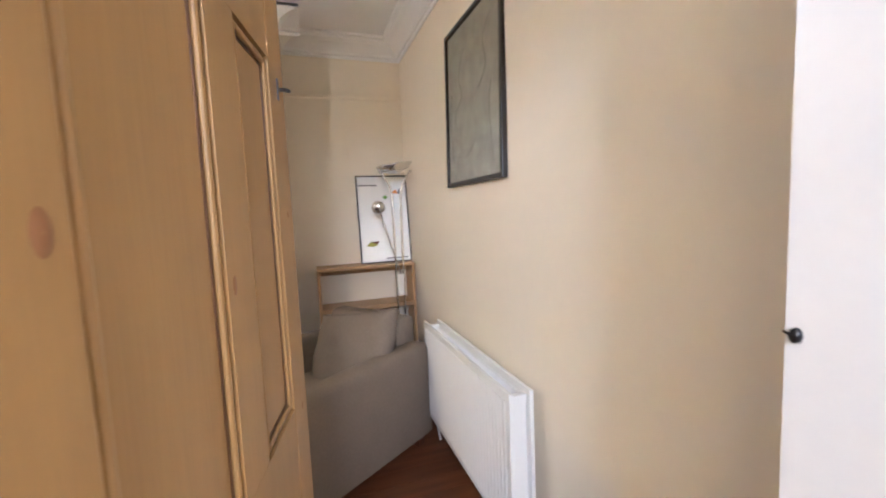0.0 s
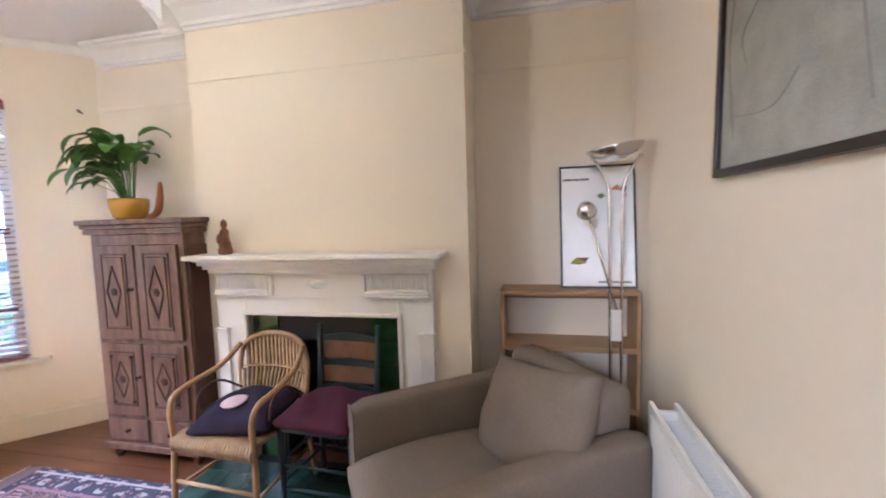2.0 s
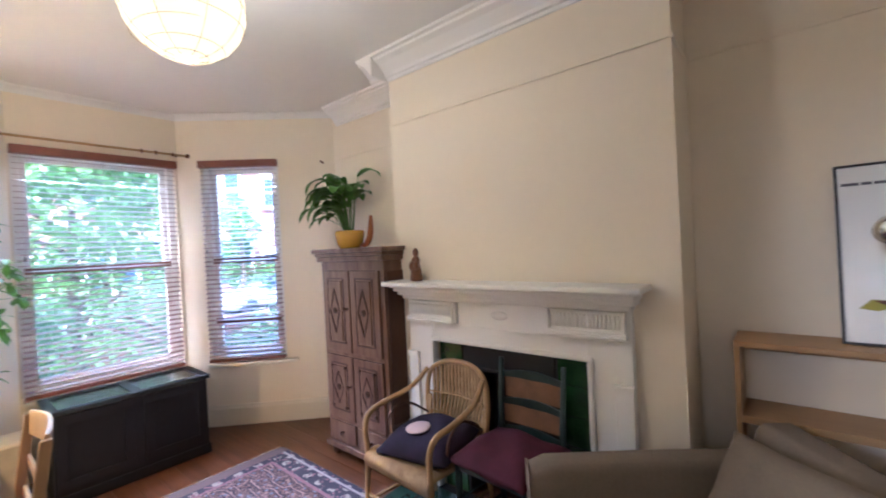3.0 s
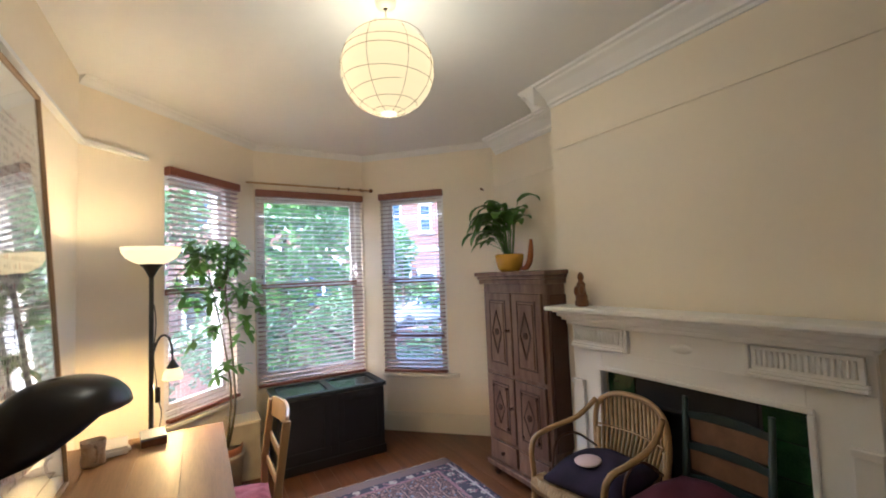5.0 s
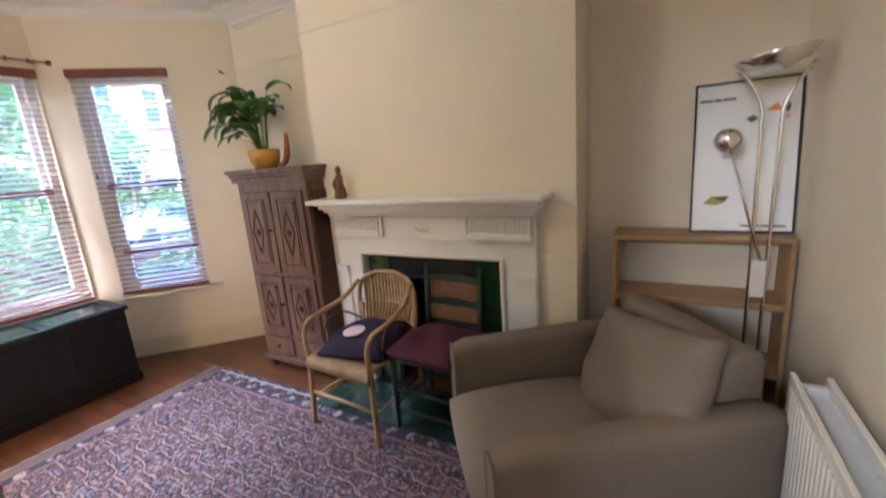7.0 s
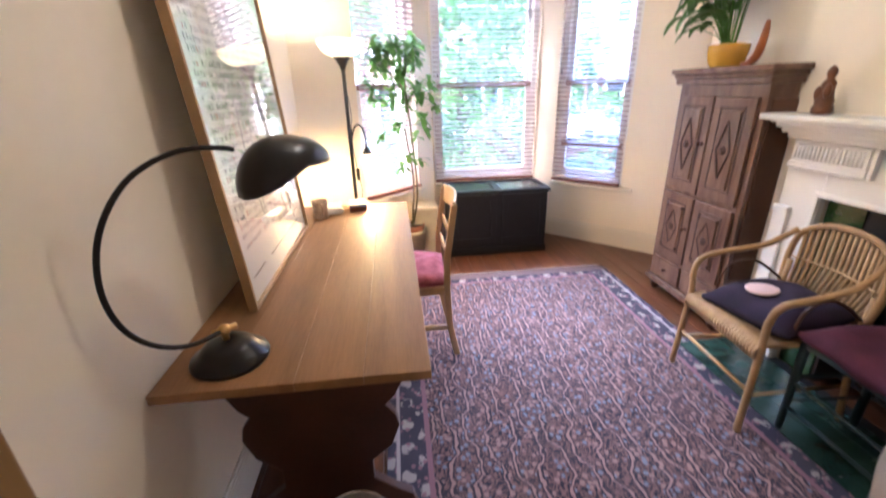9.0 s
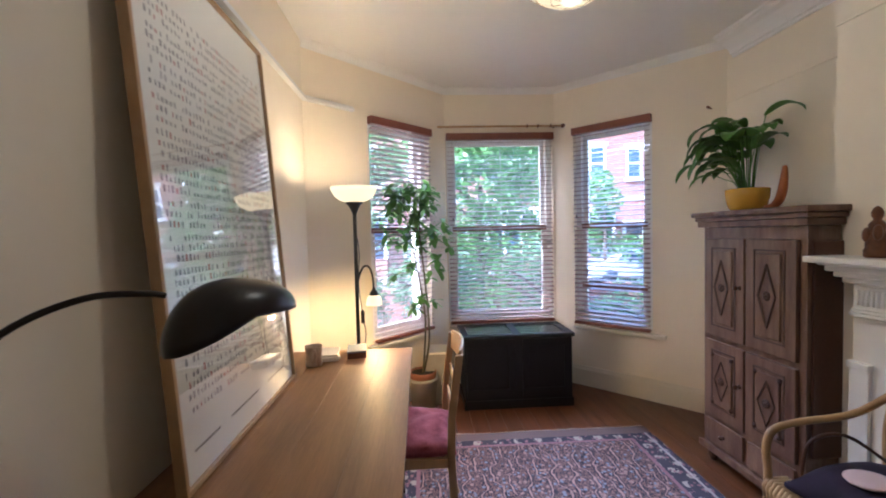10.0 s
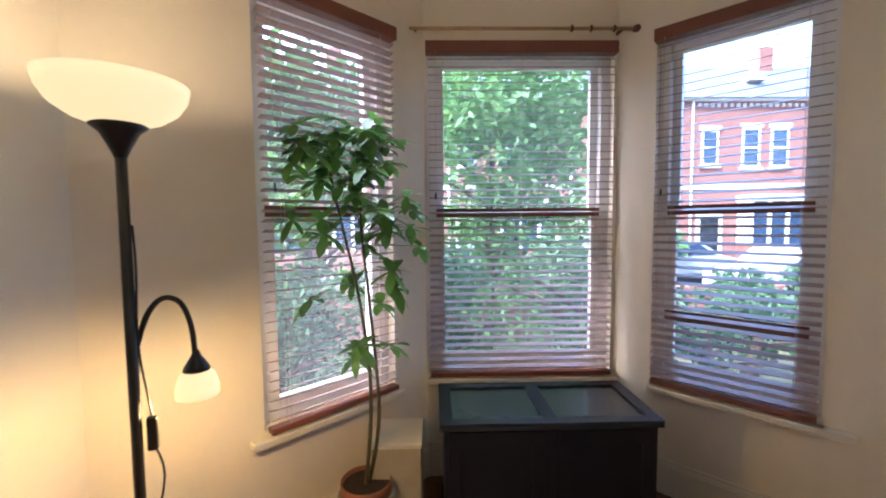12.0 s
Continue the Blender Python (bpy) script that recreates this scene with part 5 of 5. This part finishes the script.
# ---- desk chair ----
dc = thing("desk_chair", pose(-1.85, 1.89, 0.0115, 0, 0, 0), "light oak dining chair with a pink floral seat at the desk", "chair")
M_lightoak = mat("light_oak", (0.50, 0.31, 0.14), 0.35, var=0.12, scale=3, stretch=(6, 6, 0.5), coat=0.2)
for x in (-0.21, 0.21):
    sec = []
    for yy, z in ((0.24, 0.0), (0.20, 0.20), (0.19, 0.44), (0.195, 0.60), (0.235, 0.88)):
        sec.append([(x - 0.012, yy - 0.018, z), (x + 0.012, yy - 0.018, z), (x + 0.012, yy + 0.016, z), (x - 0.012, yy + 0.016, z)])
    bm = bmesh.new()
    loft(bm, sec)
    part("back_post", bm, M_lightoak, dc, bevel=0.004)
    bm = bmesh.new()
    tube(bm, [(x, -0.18, 0), (x, -0.18, 0.43)], [0.012, 0.018], 8)
    part("front_leg", bm, M_lightoak, dc, smooth=True)
    part("side_rail", boxes((x - 0.01, x + 0.01, -0.17, 0.18, 0.39, 0.43)), M_lightoak, dc)
    part("stretcher", boxes((x - 0.008, x + 0.008, -0.17, 0.20, 0.17, 0.195)), M_lightoak, dc)
sec = []
for k in range(9):
    f = k / 8
    x = -0.20 + 0.40 * f
    yy = 0.222 + 0.03 * math.sin(math.pi * f)
    sec.append([(x, yy, 0.80), (x, yy + 0.014, 0.80), (x, yy + 0.022, 0.895 + 0.012 * math.sin(math.pi * f)), (x, yy + 0.008, 0.895 + 0.012 * math.sin(math.pi * f))])
bm = bmesh.new()
loft(bm, sec)
part("top_rail", bm, M_lightoak, dc, bevel=0.003)
for z in (0.56, 0.68):
    part("back_slat", boxes((-0.199, 0.199, 0.20 + (z - 0.56) * 0.14, 0.212 + (z - 0.56) * 0.14, z, z + 0.04)), M_lightoak, dc, bevel=0.003)
bm = bmesh.new()
cushion(bm, 0.44, 0.42, 0.08, pose(0, 0.0, 0.455))
part("seat", bm, M_pink, dc, "pink floral upholstered seat", smooth=True)

# ---- waste bin ----
bn = thing("waste_bin", pose(-0.50, 1.66, 0.0), "grey round wire-rimmed waste bin beside the desk", "bin")
bm = bmesh.new()
lathe(bm, [(0.001, 0.002), (0.090, 0.0), (0.118, 0.27), (0.115, 0.27), (0.088, 0.006), (0.001, 0.006)], seg=32)
part("body", bm, mat("smoky_plastic", (0.16, 0.14, 0.13), 0.3), bn, smooth=True)
bm = bmesh.new()
tube(bm, [(0.119 * math.cos(2 * math.pi * i / 40), 0.119 * math.sin(2 * math.pi * i / 40), 0.272) for i in range(40)], 0.004, 6, closed=True)
part("rim", bm, M_chrome, bn, "bright rim", smooth=True)

# ---- rug ----
RX0, RX1, RY0, RY1 = -2.70, -0.18, 1.74, 3.515
rug = thing("rug", pose((RX0 + RX1) / 2, (RY0 + RY1) / 2, 0.001, 0, 0, -0.6), "patterned red, navy and cream oriental rug on the floorboards", "rug")
hx, hy = (RX1 - RX0) / 2, (RY1 - RY0) / 2


def rug_material():
    m = mat("oriental_rug", (0.2, 0.1, 0.1), 0.95, spec=0.1)
    t = m.node_tree
    b = t.nodes["Principled BSDF"]
    co = t.nodes.new("ShaderNodeTexCoord")
    N = lambda k: t.nodes.new(k)
    sep = N("ShaderNodeSeparateXYZ")
    t.links.new(co.outputs["Object"], sep.inputs[0])

    def math_(op, a, b_=None, c=None):
        n = N("ShaderNodeMath")
        n.operation = op
        for i, v in enumerate((a, b_, c)):
            if v is None:
                continue
            if isinstance(v, (int, float)):
                n.inputs[i].default_value = v
            else:
                t.links.new(v, n.inputs[i])
        return n.outputs[0]

    def mixc(f, a, b_):
        n = N("ShaderNodeMix")
        n.data_type = "RGBA"
        t.links.new(f, n.inputs[0])
        for i, v in ((6, a), (7, b_)):
            if isinstance(v, tuple):
                n.inputs[i].default_value = (*v, 1)
            else:
                t.links.new(v, n.inputs[i])
        return n.outputs[2]

    x, y = sep.outputs[0], sep.outputs[1]
    dist = math_("MINIMUM", math_("SUBTRACT", hx, math_("ABSOLUTE", x)), math_("SUBTRACT", hy, math_("ABSOLUTE", y)))
    navy, red, cream, blue, rose = (0.012, 0.012, 0.024), (0.10, 0.03, 0.045), (0.36, 0.31, 0.30), (0.09, 0.11, 0.17), (0.22, 0.11, 0.13)

    def lattice(sx, sy, ph):
        u = math_("SINE", math_("MULTIPLY", x, sx))
        v = math_("SINE", math_("ADD", math_("MULTIPLY", y, sy), ph))
        return math_("MULTIPLY", u, v)

    vor = N("ShaderNodeTexVoronoi")
    vor.inputs["Scale"].default_value = 40
    t.links.new(co.outputs["Object"], vor.inputs[0])
    vd = vor.outputs["Distance"]
    sepc = N("ShaderNodeSeparateColor")
    t.links.new(vor.outputs["Color"], sepc.inputs[0])
    curl = N("ShaderNodeTexNoise")
    curl.inputs["Scale"].default_value, curl.inputs["Detail"].default_value = 17, 2
    t.links.new(co.outputs["Object"], curl.inputs["Vector"])
    # rows of long hexagons, their lines pinched together by turns
    v = math_("DIVIDE", y, 0.088)
    row = math_("ROUND", v)
    sign = math_("SUBTRACT", 1.0, math_("MULTIPLY", 2.0, math_("ABSOLUTE", math_("MODULO", row, 2.0))))
    wave = math_("SINE", math_("MULTIPLY", math_("ADD", x, math_("MULTIPLY", row, 0.075)), 2 * math.pi / 0.36))
    sq = math_("MINIMUM", math_("MAXIMUM", math_("MULTIPLY", wave, 2.6), -1.0), 1.0)
    nb = N("ShaderNodeTexNoise")
    nb.inputs["Scale"].default_value = 22
    t.links.new(co.outputs["Object"], nb.inputs["Vector"])
    wobble = math_("MULTIPLY", math_("SUBTRACT", nb.outputs[0], 0.5), 0.45)
    line = math_("ABSOLUTE", math_("SUBTRACT", math_("SUBTRACT", math_("SUBTRACT", v, row), math_("MULTIPLY", math_("MULTIPLY", sign, sq), 0.23)), wobble))
    field = mixc(math_("GREATER_THAN", math_("SINE", math_("MULTIPLY", curl.outputs[0], 62)), -0.05), (0.16, 0.085, 0.075), navy)
    field = mixc(math_("GREATER_THAN", math_("MULTIPLY", sepc.outputs[0], math_("LESS_THAN", vd, 0.45)), 0.62), field, (0.26, 0.16, 0.14))
    field = mixc(math_("GREATER_THAN", math_("MULTIPLY", sepc.outputs[1], math_("LESS_THAN", vd, 0.42)), 0.72), field, (0.15, 0.17, 0.22))
    field = mixc(math_("GREATER_THAN", math_("MULTIPLY", sepc.outputs[2], math_("LESS_THAN", vd, 0.34)), 0.74), field, (0.42, 0.35, 0.29))
    field = mixc(math_("LESS_THAN", line, 0.14), field, navy)
    field = mixc(math_("LESS_THAN", line, math_("ADD", 0.015, math_("MULTIPLY", nb.outputs[0], 0.09))), field, (0.28, 0.17, 0.15))
    border = mixc(math_("GREATER_THAN", math_("MULTIPLY", sepc.outputs[0], math_("GREATER_THAN", lattice(46, 46, 0.7), 0.25)), 0.45), (0.03, 0.03, 0.05), (0.32, 0.28, 0.25))
    border = mixc(math_("GREATER_THAN", math_("MULTIPLY", sepc.outputs[2], math_("LESS_THAN", vd, 0.45)), 0.55), border, rose)
    border = mixc(math_("LESS_THAN", math_("ABSOLUTE", math_("SUBTRACT", dist, 0.175)), 0.012), border, rose)
    border = mixc(math_("LESS_THAN", math_("ABSOLUTE", math_("SUBTRACT", dist, 0.045)), 0.008), border, cream)
    end = math_("LESS_THAN", math_("SUBTRACT", hx, math_("ABSOLUTE", x)), 0.10)
    out = mixc(math_("LESS_THAN", dist, 0.185), field, border)
    out = mixc(end, out, (0.13, 0.09, 0.085))
    nz = N("ShaderNodeTexNoise")
    nz.inputs["Scale"].default_value = 5
    t.links.new(co.outputs["Object"], nz.inputs["Vector"])
    fade = mixc(math_("MULTIPLY", nz.outputs[0], 0.25), out, (0.24, 0.19, 0.19))
    t.links.new(fade, b.inputs["Base Color"])
    nf = N("ShaderNodeTexNoise")
    nf.inputs["Scale"].default_value = 400
    t.links.new(co.outputs["Object"], nf.inputs["Vector"])
    bp = N("ShaderNodeBump")
    bp.inputs["Strength"].default_value, bp.inputs["Distance"].default_value = 0.5, 0.003
    t.links.new(nf.outputs[0], bp.inputs["Height"])
    t.links.new(bp.outputs[0], b.inputs["Normal"])
    return m


part("carpet", boxes((-hx, hx, -hy, hy, 0.0, 0.010)), rug_material(), rug, bevel=0.003)
bm = bmesh.new()
for i in range(150):
    yy = -hy + 0.006 + i * (2 * hy - 0.012) / 149
    for s in (-1, 1):
        box(bm, min(s * hx, s * (hx + 0.025)), max(s * hx, s * (hx + 0.025)), yy - 0.0015, yy + 0.0015, 0.0005, 0.003)
part("fringe", bm, M_cord, rug, "pale worn fringe", kind="stuff")

# ---- outside ----
GZ = -0.75
part("ground", boxes((-400, WX - T, -300, 300, GZ - 0.2, GZ)), mat("garden_soil_grass", (0.07, 0.09, 0.03), 0.95, colour2=(0.10, 0.08, 0.05), scale=0.8, bump=0.3), kind="structure")
part("pavement", boxes((-11.0, -9.2, -60, 60, GZ, GZ + 0.10), (-19.0, -17.2, -60, 60, GZ, GZ + 0.10)), M_pave, kind="structure")
part("road", boxes((-17.2, -11.0, -60, 60, GZ, GZ + 0.012)), M_asphalt, kind="structure")
HXF = -20.5


def house(y0, w=5.6, flip=1):
    t = thing("terraced_house", pose(HXF, y0, GZ), "red-brick terraced house with white sash windows across the street", "house", "houses across the street")
    E = 7.7
    wins = [(0.9, 1.75, 4.6, 6.4), (2.25, 3.1, 4.6, 6.4), (4.2, 5.0, 4.7, 6.3)]
    if flip < 0:
        wins = [(w - b, w - a, c, d) for a, b, c, d in wins]
    part("wall", boxes((-6, 0, 0.002, w - 0.002, 0, E)), M_brick, t)
    part("eaves", boxes((-0.0, 0.25, 0, w, E - 0.10, E + 0.08)), M_stonew, t)
    part("band", boxes((0.0, 0.05, 0.0, w, 3.6, 3.85)), M_stonew, t, "pale stone band")
    for k in range(int(w / 0.3)):
        part("dentil", boxes((0.0, 0.08, 0.1 + k * 0.3, 0.22 + k * 0.3, E - 0.35, E - 0.2)), M_stonew, t)
    bm = bmesh.new()
    P = [(0.35, E), (-3.0, E + 2.5), (-6.2, E)]
    a = [bm.verts.new((x, 0, z)) for x, z in P]
    b = [bm.verts.new((x, w, z)) for x, z in P]
    bm.faces.new(a), bm.faces.new(b[::-1])
    for i in range(3):
        j = (i + 1) % 3
        bm.faces.new((a[i], a[j], b[j], b[i]))
    roof = part("roof", bm, M_slate, t)
    part("chimney", boxes((-3.5, -2.6, w - 0.35, w + 0.35, E + 1.6, E + 3.4)), M_brick, roof)
    part("skylight", boxes((-1.55, -0.75, 3.4, 4.2, E + 1.15, E + 1.30)), M_stonew, roof)
    for a_, b_, c, d in wins:
        wn_ = part("window", boxes((0.0, 0.06, a_, a_ + 0.09, c, d), (0.0, 0.06, b_ - 0.09, b_, c, d), (0.0, 0.06, a_ + 0.09, b_ - 0.09, c, c + 0.09), (0.0, 0.06, a_ + 0.09, b_ - 0.09, d - 0.09, d), (0.0, 0.06, a_ + 0.09, b_ - 0.09, (c + d) / 2 - 0.04, (c + d) / 2 + 0.04)), M_white, t)
        part("pane", boxes((0.0, 0.03, a_ + 0.09, b_ - 0.09, c + 0.09, d - 0.09)), M_dglass, wn_)
        part("lintel", boxes((0.0, 0.09, a_ - 0.1, b_ + 0.1, d, d + 0.2), (0.0, 0.12, a_ - 0.1, b_ + 0.1, c - 0.12, c)), M_stonew, t)
    yb0, yb1 = (0.6, 3.2) if flip > 0 else (w - 3.2, w - 0.6)
    part("bay", boxes((0, 0.9, yb0, yb1, 0, 1.0)), M_brick, t)
    part("bay_roof", boxes((0, 1.05, yb0 - 0.1, yb1 + 0.1, 3.0, 3.3)), M_stonew, t)
    bw = part("bay_window", boxes(*[(0, 0.85, yb0 + (yb1 - yb0 - 0.14) * i / 3, yb0 + (yb1 - yb0 - 0.14) * i / 3 + 0.14, 1.0, 3.0) for i in range(4)]), M_white, t)
    part("pane", boxes((0.05, 0.78, yb0 + 0.05, yb1 - 0.05, 1.0, 2.99)), M_dglass, bw)
    yd = 4.1 if flip > 0 else w - 5.0
    part("front_door", boxes((0, 0.05, yd, yd + 0.9, 0.15, 2.3)), M_chest, t)
    part("door_surround", boxes((0, 0.12, yd - 0.15, yd, 0, 2.6), (0, 0.12, yd + 0.9, yd + 1.05, 0, 2.6), (0, 0.12, yd, yd + 0.9, 2.3, 2.6)), M_stonew, t)
    bm = bmesh.new()
    tube(bm, [(0.08, 0.15, 0), (0.08, 0.15, E - 0.1)], 0.05, 6)
    part("downpipe", bm, M_white, t)


for k in range(-4, 6):
    house(8.4 + k * 5.6, flip=1 if k % 2 == 0 else -1)


def leaf_cloud(bm, centre, radii, n, size, rg):
    for _ in range(n):
        d = Vector((rg.gauss(0, 1), rg.gauss(0, 1), rg.gauss(0, 1))).normalized()
        r = rg.uniform(0.35, 1.0) ** 0.6
        p = Vector(centre) + Vector((d.x * radii[0], d.y * radii[1], d.z * radii[2])) * r
        u = Vector((rg.gauss(0, 1), rg.gauss(0, 1), rg.gauss(0, 0.6))).normalized()
        v = u.orthogonal().normalized()
        s = size * rg.uniform(0.6, 1.3)
        q = [bm.verts.new(p - u * s), bm.verts.new(p + v * s * 0.45), bm.verts.new(p + u * s), bm.verts.new(p - v * s * 0.45)]
        bm.faces.new(q)


def tree(x, y, h, r, seed, n=2600, size=0.075, name="garden_tree", label="leafy green tree in the front garden", mtl=None, gaps=9):
    rg = random.Random(seed)
    t = thing(name, pose(x, y, GZ), label, "tree" if "tree" in name else "shrub")
    bm = bmesh.new()
    tube(bm, curve([(0, 0, 0), (0.1, 0.05, h * 0.35), (0.0, 0.1, h * 0.7)], 10), [0.11 - 0.007 * i for i in range(11)], 8)
    for k in range(7):
        a = 2 * math.pi * k / 7
        z0 = h * (0.25 + 0.06 * k)
        tube(bm, curve([(0.05, 0.05, z0), (math.cos(a) * r * 0.4, math.sin(a) * r * 0.4, z0 + h * 0.12), (math.cos(a) * r * 0.8, math.sin(a) * r * 0.8, z0 + h * 0.2)], 8), [0.035 - 0.003 * i for i in range(9)], 5)
    part("trunk", bm, M_bark, t, smooth=True)
    bm = bmesh.new()
    for k in range(gaps):
        a, e = rg.uniform(0, 2 * math.pi), rg.uniform(0.25, 0.95)
        rr = r * rg.uniform(0.2, 0.75) * (1.15 - 0.5 * e)
        leaf_cloud(bm, (math.cos(a) * rr, math.sin(a) * rr, h * e), (r * 0.42, r * 0.42, h * 0.16), n // gaps, size, rg)
    part("crown", bm, mtl or M_foliage, t, kind="stuff")


tree(-7.4, 3.0, 4.3, 1.9, 1, n=9000, gaps=18)
tree(-6.8, 0.6, 4.1, 1.6, 2, n=7000, gaps=15)
tree(-8.2, -3.5, 5.0, 2.2, 3, n=6000, gaps=14)
tree(-15.8, 9.2, 4.2, 1.5, 4, n=2200, size=0.12, label="small green street tree before the houses")
tree(-9.0, 14.5, 3.6, 1.7, 8, n=3000, size=0.1, label="green garden tree beyond the side bay window")
rgs = random.Random(30)
for k, (x, y, h, r) in enumerate(((-5.4, 2.2, 2.0, 0.9), (-5.3, 3.6, 2.1, 0.9), (-5.5, 0.7, 1.9, 0.95), (-5.0, -0.6, 2.2, 0.95), (-6.0, 5.2, 1.4, 0.9), (-7.0, 6.6, 1.5, 0.9), (-6.4, -2.2, 2.0, 1.1), (-8.3, 8.4, 1.4, 1.0))):
    tree(x, y, h, r, 40 + k, n=2600, size=0.05, name="garden_shrub", label="dense dark green shrub below the bay window", mtl=M_foliage2, gaps=10)
part("garden_wall", boxes((-9.2, -9.0, -30, 30, GZ, GZ + 0.85), (-9.24, -8.96, -30, 30, GZ + 0.85, GZ + 0.93)), M_brick, kind="structure")


def car(x, y, material, label):
    t = thing("parked_car", pose(x, y, GZ + 0.01), label, "car", "parked cars")
    bm = bmesh.new()
    side = [(-2.1, 0.3), (-2.1, 0.75), (-1.25, 0.92), (-0.7, 1.38), (0.75, 1.42), (1.45, 0.98), (2.05, 0.85), (2.12, 0.35)]
    loft(bm, [[(s * 0.86, yy, z) for yy, z in side] for s in (-1, 1)])
    part("body", bm, material, t, bevel=0.06, smooth=False)
    bm = bmesh.new()
    loft(bm, [[(s * 0.868, yy, z) for yy, z in ((-1.05, 0.95), (-0.62, 1.31), (0.70, 1.34), (1.25, 0.98))] for s in (-1, 1)])
    part("windows", bm, M_dglass, t)
    for yy in (-1.3, 1.3):
        for s in (-1, 1):
            bm = bmesh.new()
            lathe(bm, [(0.001, -0.1), (0.3, -0.1), (0.32, 0), (0.3, 0.1), (0.001, 0.1)], seg=18, m=pose(s * 0.78, yy, 0.32, 0, 90))
            part("wheel", bm, M_plastic, t, smooth=True)


car(-16.0, 3.6, mat("white_car_paint", (0.7, 0.7, 0.7), 0.25, coat=0.6), "white parked car on the far side of the road")
car(-16.0, 10.5, mat("silver_car_paint", (0.5, 0.52, 0.55), 0.25, metal=0.4, coat=0.6), "silver parked car on the far side of the road")
car(-12.2, 12.0, mat("pale_car_paint", (0.62, 0.64, 0.68), 0.25, coat=0.6), "pale parked car on the near side of the road")
